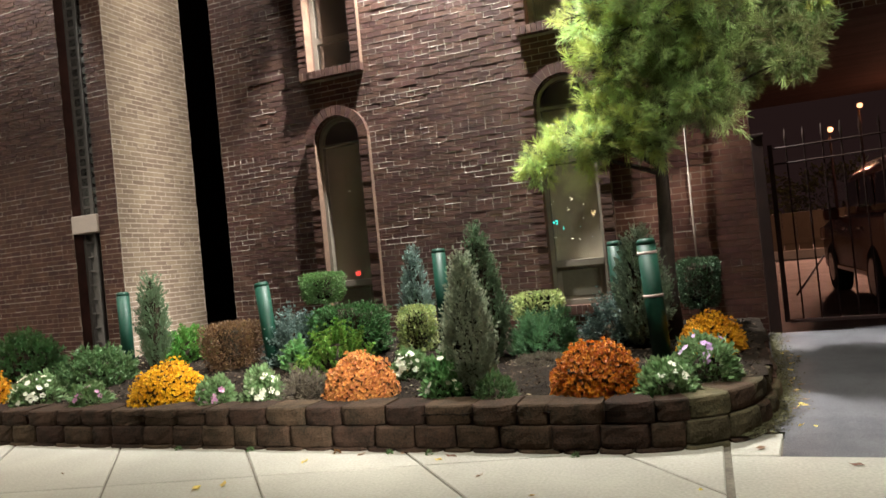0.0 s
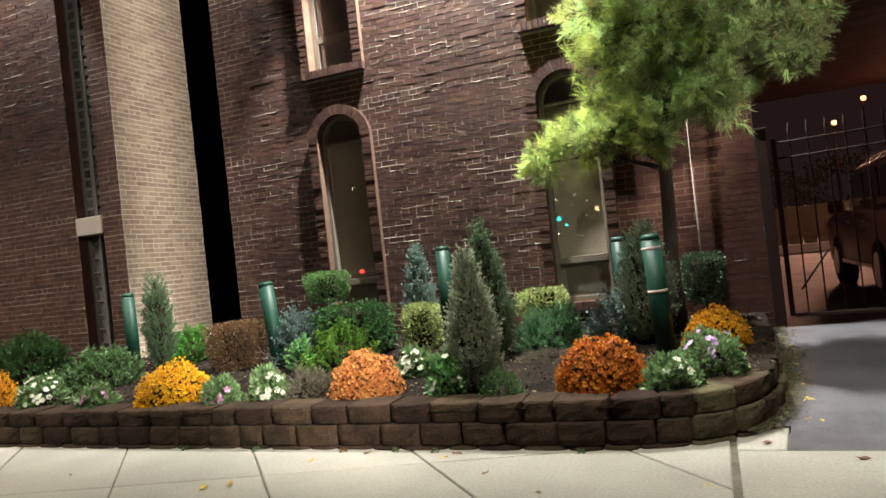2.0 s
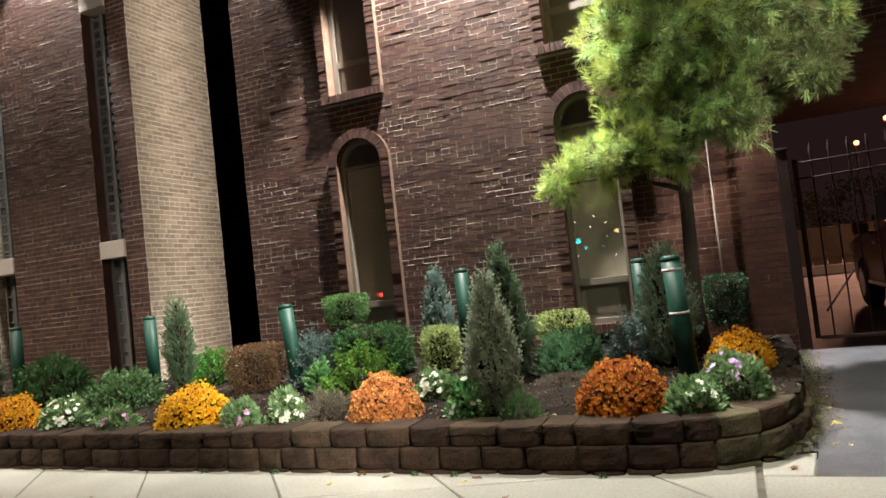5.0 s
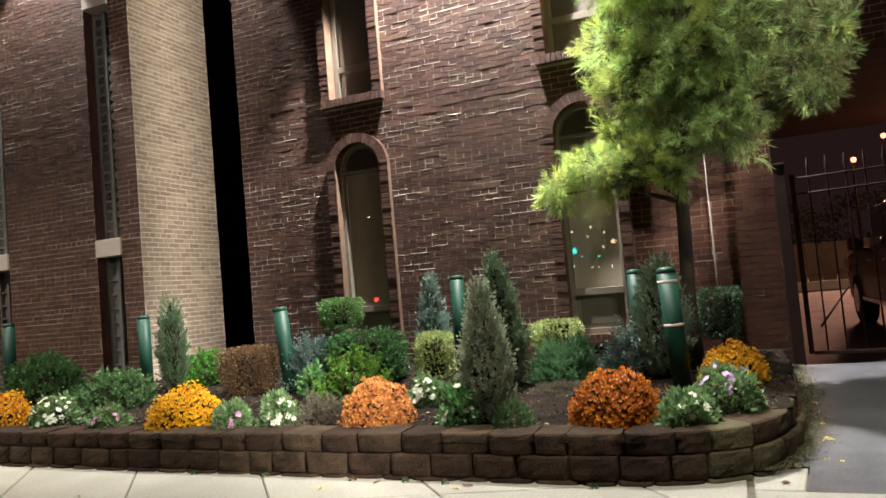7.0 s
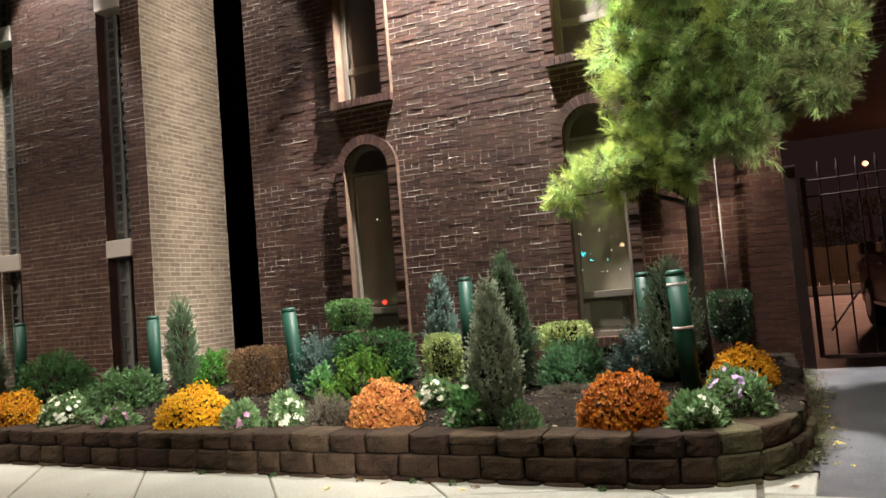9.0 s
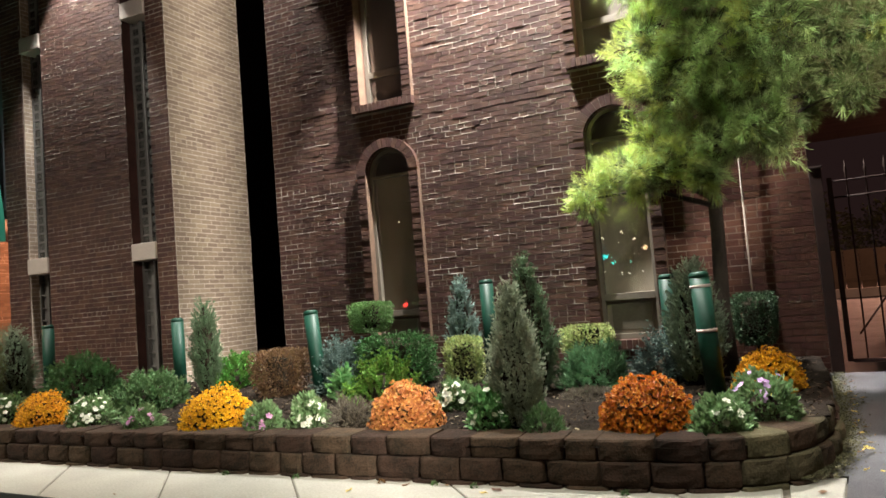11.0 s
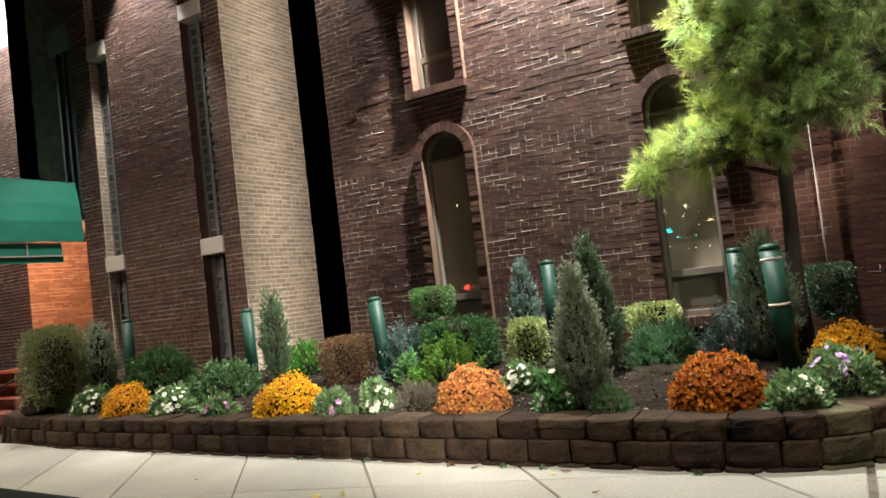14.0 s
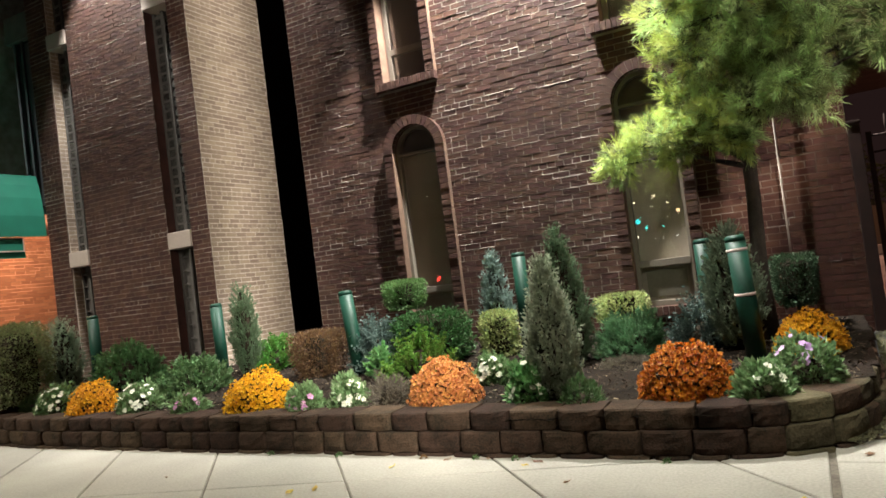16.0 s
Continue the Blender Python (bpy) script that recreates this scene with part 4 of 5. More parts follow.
def flower_mesh(name, petals, radius, lift, mat, heart=0.3, rows=1):
    """A flower head facing up: rings of petals and a raised heart."""
    v, f = [], []
    for row in range(rows):
        R, H = radius * (1 - 0.35 * row), lift * (1 + 0.9 * row)
        for k in range(petals):
            a = 2 * math.pi * (k + 0.5 * row) / petals
            b = math.pi / petals * 0.95
            n = len(v)
            v += [(0, 0, 0.2 * lift), (R * 0.75 * math.cos(a - b), R * 0.75 * math.sin(a - b), H * 0.75), (R * math.cos(a - b * 0.4), R * math.sin(a - b * 0.4), H * 0.9), (R * math.cos(a + b * 0.4), R * math.sin(a + b * 0.4), H * 0.9), (R * 0.75 * math.cos(a + b), R * 0.75 * math.sin(a + b), H * 0.75)]
            f.append((n, n + 1, n + 2, n + 3, n + 4))
    n = len(v)
    v += [(radius * heart * math.cos(a), radius * heart * math.sin(a), lift * 0.8) for a in (0, 1.26, 2.51, 3.77, 5.03)] + [(0, 0, lift * 1.6)]
    f += [(n + k, n + (k + 1) % 5, n + 5) for k in range(5)]
    return mesh_of(name, v, f, mat)


G_MID = leafy("leaf_green", (0.105, 0.215, 0.075), (0.060, 0.130, 0.046))
G_IMP = leafy("leaf_impatiens", (0.24, 0.36, 0.17), (0.12, 0.205, 0.08))
G_DARK = leafy("leaf_dark_green", (0.066, 0.155, 0.048), (0.036, 0.090, 0.028))
G_OLIVE = leafy("leaf_olive", (0.116, 0.202, 0.078), (0.062, 0.116, 0.046))
G_BRIGHT = leafy("leaf_bright", (0.095, 0.235, 0.042), (0.055, 0.145, 0.025))
G_CHART = leafy("leaf_chartreuse", (0.19, 0.34, 0.06), (0.105, 0.21, 0.035), vary=0.25)
G_PALE = leafy("leaf_pale", (0.186, 0.372, 0.139), (0.093, 0.217, 0.070))
G_BLUE = leafy("needle_blue", (0.265, 0.36, 0.315), (0.155, 0.22, 0.195), hue=0.01, vary=0.2)
G_SPRUCE = leafy("spruce_needle", (0.16, 0.225, 0.20), (0.09, 0.135, 0.12), hue=0.01, vary=0.25)
G_GREY = leafy("needle_grey", (0.34, 0.43, 0.31), (0.21, 0.27, 0.19), vary=0.2)
G_CONE = leafy("juniper_needle", (0.40, 0.47, 0.345), (0.29, 0.30, 0.21), vary=0.2)
G_CYP = leafy("cypress_needle", (0.150, 0.225, 0.125), (0.09, 0.14, 0.075), vary=0.22)
G_BOX = leafy("leaf_box_dark", (0.060, 0.105, 0.052), (0.030, 0.055, 0.028))
G_FEATHER = leafy("feathery_needle", (0.115, 0.23, 0.105), (0.06, 0.135, 0.06))
G_TOP = leafy("leaf_topiary", (0.165, 0.30, 0.095), (0.085, 0.155, 0.055))
G_VARI = leafy("leaf_variegated", (0.50, 0.52, 0.23), (0.20, 0.29, 0.09), vary=0.45)
G_BROWN = leafy("leaf_brown", (0.150, 0.080, 0.038), (0.085, 0.052, 0.025))
G_DULL = leafy("leaf_dull", (0.19, 0.25, 0.105), (0.17, 0.165, 0.08))
G_DRY = leafy("dry_straw", (0.17, 0.145, 0.108), (0.09, 0.077, 0.058))
# under the chrysanthemum heads this brown paints the shade in the gaps
G_RUSSET = leafy("leaf_russet", (0.14, 0.065, 0.02), (0.07, 0.05, 0.018))
PETAL_Y = leafy("petal_yellow", (0.84, 0.54, 0.02), (0.74, 0.38, 0.015), vary=0.2)
PETAL_G = leafy("petal_gold", (0.78, 0.44, 0.02), (0.62, 0.28, 0.015), vary=0.25)
PETAL_O = leafy("petal_orange", (0.68, 0.33, 0.11), (0.54, 0.20, 0.055), vary=0.3)
PETAL_R = leafy("petal_rust", (0.54, 0.185, 0.012), (0.38, 0.10, 0.008), vary=0.3)
PETAL_W = leafy("petal_white", (0.78, 0.78, 0.66), (0.68, 0.70, 0.55), vary=0.1)
PETAL_P = leafy("petal_pink", (0.66, 0.33, 0.50), (0.50, 0.22, 0.42), vary=0.2)
PETAL_L = leafy("petal_lilac", (0.50, 0.27, 0.58), (0.62, 0.45, 0.66), vary=0.2)

MUM_HEADS = {m.name: flower_mesh("blossom", 9, 0.0215, 0.015, m, 0.22, 2) for m in (PETAL_Y, PETAL_G, PETAL_O, PETAL_R)}
FLAT_HEADS = {m.name: flower_mesh("blossom", 5, 0.029, 0.005, m, 0.15) for m in (PETAL_W, PETAL_P, PETAL_L)}


def plant(name, x, y, w, h, shape, mat, n, leaf, seed, label, category, up=0.3, petal=None, heads=0, group="", lift=0.0, stem=True, core=0.7, lump=0.13, clump=0, spray=0.07, taper=0.0, scatter=0.42):
    rng = np.random.default_rng(seed)
    ob = thing(name, (x, y, soil_z(y) - 0.015), label, category, group)
    bh = h - lift
    count = n // clump if clump else n
    p, d = shape_points(shape, w, bh, count, rng, seed, lump)
    if clump:
        p *= 0.9
    way = d + rng.normal(size=d.shape) * (0.28 if clump else 0.45) + np.array([0, 0, up])
    way /= np.linalg.norm(way, axis=1)[:, None]
    if taper:   # narrower towards the foot
        p[:, :2] *= (1 - taper * (1 - np.clip(p[:, 2] / bh, 0, 1)))[:, None]
    p[:, 2] += lift
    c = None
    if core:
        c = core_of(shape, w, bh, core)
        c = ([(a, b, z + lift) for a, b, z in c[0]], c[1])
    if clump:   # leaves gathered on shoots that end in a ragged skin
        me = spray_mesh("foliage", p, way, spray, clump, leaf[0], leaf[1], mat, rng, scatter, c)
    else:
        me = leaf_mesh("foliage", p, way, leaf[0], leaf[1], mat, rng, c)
    part("foliage", me, None, ob)
    if stem:
        tube_part("stem", [(0, 0, -0.05), (0.01, 0.0, h * 0.25 + lift), (0.0, 0.01, h * 0.55 + lift * 0.4)], [0.022, 0.016, 0.008], BARK, ob, 6)
    if petal:
        mum = petal.name in MUM_HEADS
        mesh = MUM_HEADS[petal.name] if mum else FLAT_HEADS[petal.name]
        if mum:
            src_v, src_f = np.array([v.co for v in mesh.vertices]), [tuple(q.vertices) for q in mesh.polygons]
            mv, mf = [], []
            for k in range(900):
                z = rng.uniform(0.02, 0.98)
                r, a = math.sqrt(1 - z * z), rng.uniform(0, 2 * math.pi)
                nrm = Vector((r * math.cos(a), r * math.sin(a), z))
                b = (1 + lump * noise.noise((nrm.x * 2.5 + seed, nrm.y * 2.5, nrm.z * 2.5))) * 0.93
                turn = np.array((nrm + Vector(rng.normal(size=3)) * 0.3).to_track_quat("Z", "Y").to_matrix())
                q = np.array((nrm.x * w / 2 * b, nrm.y * w / 2 * b, nrm.z * h * b))
                mf += [tuple(i + len(mv) for i in face) for face in src_f]
                mv += (src_v @ turn.T * rng.uniform(0.65, 0.95) + q).tolist()
            tagged(part("blossom_mass", mesh_of("blossom_mass", mv, mf, petal), None, ob), kind="stuff")
        pts = []
        golden = math.pi * (3 - math.sqrt(5))
        for k in range(heads):
            if mum:   # heads spread evenly over the dome
                z = (k + 0.5) / heads
                r, a = math.sqrt(1 - z * z), k * golden
                nrm = Vector((r * math.cos(a), r * math.sin(a), z))
                if nrm.y > 0.45:
                    continue
                b = 1 + lump * noise.noise((nrm.x * 2.5 + seed, nrm.y * 2.5, nrm.z * 2.5))
                q = Vector((nrm.x * w / 2 * b, nrm.y * w / 2 * b, nrm.z * h * b)) * (1 + 0.036 * rng.normal())
            else:
                a, z = rng.uniform(math.pi * 0.9, math.pi * 2.1), rng.uniform(0.25, 0.95)
                r = math.sqrt(1 - z * z)
                nrm = Vector((r * math.cos(a), r * math.sin(a), z))
                q = Vector((nrm.x * w / 2, nrm.y * w / 2, nrm.z * h)) * 1.04
            fl = part("blossom", mesh, None, ob)
            tilt = (nrm + Vector(rng.normal(size=3)) * 0.16 + Vector((0, -0.08, 0.08))).to_track_quat("Z", "Y")
            s = rng.uniform(0.72, 1.12) * (0.8 if petal in (PETAL_Y, PETAL_G) else 1.0)
            fl.matrix_basis = Matrix.LocRotScale(q, tilt, (s, s, s))
    return ob


MUM = "rounded chrysanthemum with "
plant("chrysanthemum", -7.08, 4.96, 0.55, 0.345, "dome", G_RUSSET, 900, (0.03, 0.008), 1, MUM + "dense golden yellow blossoms", "flower", petal=PETAL_G, heads=380, group="chrysanthemums")
plant("chrysanthemum", -4.66, 4.94, 0.68, 0.345, "dome", G_RUSSET, 900, (0.03, 0.008), 2, MUM + "bright yellow blossoms and browned lower heads", "flower", petal=PETAL_Y, heads=420, group="chrysanthemums")
plant("chrysanthemum", -2.70, 4.94, 0.56, 0.345, "dome", G_RUSSET, 900, (0.03, 0.008), 3, MUM + "dusty orange blossoms", "flower", petal=PETAL_O, heads=400, group="chrysanthemums")
plant("chrysanthemum", -0.83, 4.93, 0.64, 0.355, "dome", G_RUSSET, 900, (0.03, 0.008), 4, MUM + "deep rust orange blossoms", "flower", petal=PETAL_R, heads=400, group="chrysanthemums")
plant("chrysanthemum", -0.05, 6.10, 0.52, 0.32, "dome", G_RUSSET, 900, (0.03, 0.008), 5, MUM + "amber blossoms near the gate end", "flower", petal=PETAL_G, heads=380, group="chrysanthemums")

IMP = "leafy impatiens with "
for k, (x, y, w, h, mat, petal, heads, what) in enumerate((
        (-7.78, 4.98, 0.51, 0.33, G_IMP, PETAL_W, 44, "many white flowers"), (-8.47, 5.09, 0.21, 0.20, G_IMP, PETAL_P, 6, "a few pink flowers"),
        (-9.39, 5.15, 0.2, 0.18, G_IMP, PETAL_P, 8, "a few pink flowers by the steps"), (-6.31, 4.93, 0.54, 0.34, G_IMP, PETAL_W, 40, "white flowers"),
        (-5.48, 4.82, 0.40, 0.23, G_IMP, PETAL_P, 9, "pale pink flowers"), (-4.00, 4.78, 0.36, 0.24, G_IMP, PETAL_P, 10, "pink flowers"),
        (-3.58, 4.86, 0.36, 0.30, G_IMP, PETAL_W, 20, "cream white flowers"), (-2.52, 5.50, 0.35, 0.28, G_IMP, PETAL_W, 28, "small white flowers"),
        (-1.95, 4.82, 0.31, 0.36, G_PALE, PETAL_W, 14, "pale leaves and white flowers"), (-0.36, 4.80, 0.40, 0.26, G_IMP, PETAL_W, 9, "fresh green leaves and pale flowers"),
        (-0.10, 5.20, 0.50, 0.36, G_IMP, PETAL_L, 13, "lilac flowers"))):
    plant("impatiens", x, y, w * 0.87, h * 0.93, "dome", mat, 1300, (0.05, 0.016), 20 + k, IMP + what, "flower", up=0.5, petal=petal, heads=heads, group="impatiens along the edge", core=0.55, lump=0.4)
plant("low_shrub", -1.52, 4.76, 0.32, 0.20, "dome", G_OLIVE, 900, (0.035, 0.008), 33, "low bright green leafy plant at the wall edge", "shrub", up=0.7, core=0.5, lump=0.3)
plant("dry_tuft", -3.24, 4.98, 0.42, 0.24, "dome", G_DRY, 1600, (0.05, 0.004), 34, "grey dried tuft on the soil", "plant", up=0.2, core=0.6, lump=0.5)
plant("dry_tuft", -1.45, 5.95, 0.5, 0.09, "dome", G_DRY, 2600, (0.03, 0.003), 35, "flattened straw-coloured dry tuft", "plant", up=0.5, core=0, lump=0.6)

plant("clipped_hedge", -8.66, 5.10, 0.66, 1.08, "box", G_DULL, 9500, (0.034, 0.011), 41, "dull green clipped shrub browning at its base", "shrub", lift=0.12, core=0.75)
plant("clipped_hedge", -5.01, 6.30, 0.62, 0.52, "box", G_BROWN, 7500, (0.03, 0.009), 42, "square clipped shrub with browned leaves", "shrub", taper=0.3, core=0.55, lump=0.06)
plant("clipped_hedge", -3.69, 6.62, 0.80, 0.60, "box", G_DARK, 15000, (0.030, 0.010), 43, "glossy dark green clipped hedge", "shrub", core=0.75, up=0.6, clump=6, spray=0.05, lump=0.1)
plant("clipped_hedge", -0.12, 7.25, 0.42, 0.70, "box", G_BOX, 4200, (0.03, 0.010), 44, "dark clipped box shrub with pale top", "shrub", lift=0.22, taper=0.2, core=0.6, lump=0.06)
plant("topiary", -4.20, 7.0, 0.48, 0.93, "box", G_TOP, 5200, (0.026, 0.009), 45, "flat-topped clipped green shrub on bare stems", "shrub", lift=0.58, core=0.5, lump=0.05, taper=0.22)
plant("shrub", -8.21, 6.30, 1.0, 0.60, "dome", G_MID, 12000, (0.045, 0.009), 46, "wide dark green yew-like shrub", "shrub", up=0.6, core=0.7, lump=0.25, clump=12, spray=0.07)
plant("shrub", -6.34, 5.72, 0.82, 0.42, "dome", G_OLIVE, 9000, (0.045, 0.010), 47, "spreading grey-green shrub in the bed", "shrub", up=0.5, core=0.65, lump=0.35, clump=12, spray=0.07)
plant("shrub", -6.20, 6.95, 0.62, 0.42, "dome", G_BRIGHT, 5000, (0.045, 0.014), 48, "bright green leafy shrub by the corner", "shrub", core=0.65, lump=0.25, clump=12, spray=0.07)
plant("shrub", -3.36, 5.75, 0.62, 0.44, "dome", G_CHART, 25000, (0.023, 0.011), 49, "yellow-green clumped cypress shrub", "shrub", up=0.75, core=0.72, lump=0.4, clump=110, spray=0.14, scatter=0.6)
plant("shrub", -4.02, 6.05, 0.22, 0.32, "dome", G_PALE, 1200, (0.05, 0.014), 58, "pale green leafy shrub behind the bollard", "shrub", core=0.5, lump=0.4, clump=12, spray=0.07)
plant("spruce_bush", -4.24, 6.40, 0.56, 0.55, "dome", G_SPRUCE, 26000, (0.03, 0.007), 50, "low blue-grey spruce bush", "shrub", core=0.7, lump=0.3, clump=44, spray=0.13, up=0.35)
plant("spruce_bush", -0.90, 6.72, 0.62, 0.44, "dome", G_SPRUCE, 15000, (0.028, 0.0065), 51, "low silvery blue spruce by the bollard", "shrub", core=0.5, lump=0.5, clump=44, spray=0.14, up=0.15)
plant("round_shrub", -2.94, 6.72, 0.36, 0.50, "box", G_VARI, 3200, (0.03, 0.011), 52, "clipped variegated yellow-green shrub", "shrub", core=0.7, up=0.5, lump=0.08)
plant("round_shrub", -1.73, 7.15, 0.50, 0.50, "box", G_VARI, 3000, (0.03, 0.011), 53, "clipped pale yellow shrub under the window", "shrub", lift=0.22, core=0.6, up=0.5, lump=0.08)
plant("shrub", -1.52, 6.45, 0.60, 0.41, "dome", G_FEATHER, 9500, (0.05, 0.005), 54, "soft feathery green shrub", "shrub", up=0.5, core=0.6, lump=0.4, clump=12, spray=0.07)
CON = "upright "
plant("conifer", -8.83, 5.80, 0.50, 1.15, "cone", G_GREY, 16000, (0.034, 0.006), 61, CON + "grey-green conifer beside the clipped hedge", "conifer", up=1.2, clump=20, spray=0.10, scatter=0.3)
plant("conifer", -6.36, 6.60, 0.35, 1.25, "cone", G_CYP, 13000, (0.038, 0.0055), 62, CON + "narrow green cypress by the wall corner", "conifer", up=1.6, lump=0.08, clump=20, spray=0.10, scatter=0.3)
plant("conifer", -3.09, 7.10, 0.42, 1.21, "spire", G_BLUE, 10000, (0.04, 0.006), 63, CON + "silvery blue spiky juniper", "conifer", up=2.0, lump=0.25, clump=20, spray=0.10, scatter=0.3)
plant("conifer", -1.77, 4.98, 0.46, 1.17, "spire", G_CONE, 30000, (0.030, 0.0055), 64, CON + "grey-brown conical juniper at the front", "conifer", up=2.2, lump=0.2, clump=20, spray=0.10, scatter=0.3)
plant("conifer", -2.05, 6.25, 0.56, 1.40, "spire", G_CYP, 16000, (0.036, 0.0055), 65, CON + "dark green conical arborvitae", "conifer", up=2.2, clump=20, spray=0.10, scatter=0.3)
plant("conifer", -0.60, 6.50, 0.52, 1.16, "cone", G_GREY, 19000, (0.038, 0.0055), 66, CON + "dark blue-green conifer behind the banded bollard", "conifer", up=1.8, lump=0.25, clump=20, spray=0.10, scatter=0.3)

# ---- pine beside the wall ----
# needle tones paint in the crown's light: yellower lit side, duller shaded parts
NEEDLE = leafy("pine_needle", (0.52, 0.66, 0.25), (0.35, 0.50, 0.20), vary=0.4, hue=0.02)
NEEDLE_LIT = leafy("lit_pine_needle", (0.55, 0.61, 0.165), (0.40, 0.49, 0.15), vary=0.3, hue=0.02)
tree = thing("pine_tree", (-0.36, 6.85, soil_z(6.85) - 0.05), "young soft-needled pine with light green needles", "tree")
tube_part("trunk", [(0, 0, 0), (-0.02, 0, 0.6), (0.01, 0.02, 1.3), (0.02, 0, 1.9), (0.10, -0.05, 2.4), (0.12, 0, 3.2), (0.15, 0, 4.2)], [0.080, 0.068, 0.061, 0.056, 0.046, 0.032, 0.012], BARK, tree, 10)
CROWN = [(-1.46, 2.11, 0.20), (-1.04, 2.30, 0.30), (-0.75, 2.55, 0.36), (-0.60, 3.03, 0.46), (-0.79, 3.50, 0.40), (-0.22, 3.32, 0.62), (0.26, 3.32, 0.64), (0.70, 3.22, 0.46),
         (0.80, 2.85, 0.27), (0.33, 2.78, 0.46), (0.30, 2.40, 0.22), (0.02, 2.40, 0.20), (-0.70, 2.26, 0.24), (-0.54, 2.38, 0.24), (-0.40, 2.16, 0.17), (-0.95, 2.16, 0.2), (-1.40, 2.22, 0.2), (-0.15, 2.72, 0.36), (-0.43, 2.27, 0.22), (-0.30, 2.50, 0.28), (0.08, 2.55, 0.30), (-0.12, 4.35, 0.85), (0.56, 4.06, 0.78), (-0.69, 4.24, 0.50), (1.0, 3.25, 0.2), (0.84, 2.72, 0.24), (1.0, 3.0, 0.2)]
rng = np.random.default_rng(5)
base = np.array(tree.location)
shoots = {"inner_crown": ([], []), "crown": ([], []), "young_crown": ([], [])}
tw_v, tw_f = [], []
for bx, bz, br in CROWN:
    cy = 6.55 + rng.uniform(-0.15, 0.15)
    start = Vector((0.03, 0, min(max(bz - base[2] - 0.2, 1.45 if bx < -0.9 else 1.85), 3.6)))
    end = Vector((bx - base[0], cy - base[1], bz - base[2]))
    mid = start.lerp(end, 0.5) + Vector((0, 0, -0.06 if bz > 2.5 else 0.12))
    tube_part("limb", [start, mid, end], [0.026, 0.017, 0.006], BARK, tree, 6)
    for _ in range(int(30 * (br / 0.3) ** 2)):
        d = rng.normal(size=3)
        d /= np.linalg.norm(d)
        reach = rng.uniform(0.25, 1.0) ** 0.7
        q = np.array(end) + d * (br - 0.05) * reach * np.array([1, 0.9, 0.9])
        foot = np.array(end) + d * br * reach * 0.45 + rng.normal(size=3) * 0.02
        tv, tf = tube([foot, (foot + q) / 2 + rng.normal(size=3) * 0.015, q], [0.006, 0.004, 0.003], 4)
        tw_f += [tuple(i + len(tw_v) for i in face) for face in tf]
        tw_v += tv
        x, in_shade = q[0] + base[0], reach < 0.55 + rng.uniform(-0.1, 0.1)
        if rng.random() < 0.9 * min(max((x - 0.1) / 0.6, 0), 1):   # shaded tone towards the gateway, away from the flood
            in_shade = True
        kind = "inner_crown" if in_shade else "young_crown" if rng.random() < 0.12 + 0.75 * min(max((-0.35 - x) / 0.6, 0), 1) else "crown"
        for _ in range(5):
            d2 = d * 0.8 + np.array([0, 0, 0.12]) + rng.normal(size=3) * 0.55
            shoots[kind][0].append(q + rng.normal(size=3) * 0.03)
            shoots[kind][1].append(d2 / np.linalg.norm(d2))
tagged(part("twig", mesh_of("twig", tw_v, tw_f, BARK), None, tree), "thin dark twigs", kind="stuff")
# dull tone for shade inside the crown and on its gateway side
NEEDLE_SHADED = leafy("shaded_pine_needle", (0.19, 0.31, 0.11), (0.19, 0.165, 0.075), vary=0.45, hue=0.03)
for name, mat, label in (("inner_crown", NEEDLE_SHADED, "needles darkened for the shaded parts of the crown"), ("crown", NEEDLE, "fresh green needles"), ("young_crown", NEEDLE_LIT, "yellow-green needles coloured for the lit side")):
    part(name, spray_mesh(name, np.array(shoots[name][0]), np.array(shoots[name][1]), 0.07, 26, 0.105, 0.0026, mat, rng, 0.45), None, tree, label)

# boulder at the end of the bed
b = bmesh.new()
bmesh.ops.create_icosphere(b, subdivisions=3, radius=0.2)
for vert in b.verts:
    vert.co *= 1 + 0.16 * noise.noise(vert.co * 6)
    vert.co.z *= 0.8
rock = thing("boulder", (-8.85, 4.98, 0.38), "brown rounded boulder in the bed", "boulder")
part("stone", b, BLOCK, rock, smooth=True)

# moss and dirt at the foot of the wall by the driveway
MOSS = material("moss", (0.11, 0.105, 0.045), (0.07, 0.062, 0.036), rough=1.0, scale=14, fine=90, bump=1.0)
rng = random.Random(31)
v, f = [], []
for k in range(5200):
    s = EDGE_LEN - 3.1 * rng.random() ** 0.8
    x, y, a = along(s)
    d = 0.012 + abs(rng.gauss(0, 0.075)) * (0.45 + max(0.0, noise.noise((s * 2.0, 0, 5)) + 0.45))
    px, py = x + math.sin(a) * d, y - math.cos(a) * d
    z = max(0.0, (py - 4.37) * 0.071) + 0.006
    t, L = rng.uniform(0, 6.3), rng.uniform(0.003, 0.009)
    n = len(v)
    v += [(px + L * math.cos(t + q), py + L * math.sin(t + q), z + rng.uniform(0, 0.012)) for q in (0, 1.4, 3.1, 4.6)]
    f.append((n, n + 1, n + 2, n + 3))
tagged(part("moss", mesh_of("moss", v, f, MOSS), None), "green-brown moss and dirt along the foot of the wall", "moss", kind="stuff")
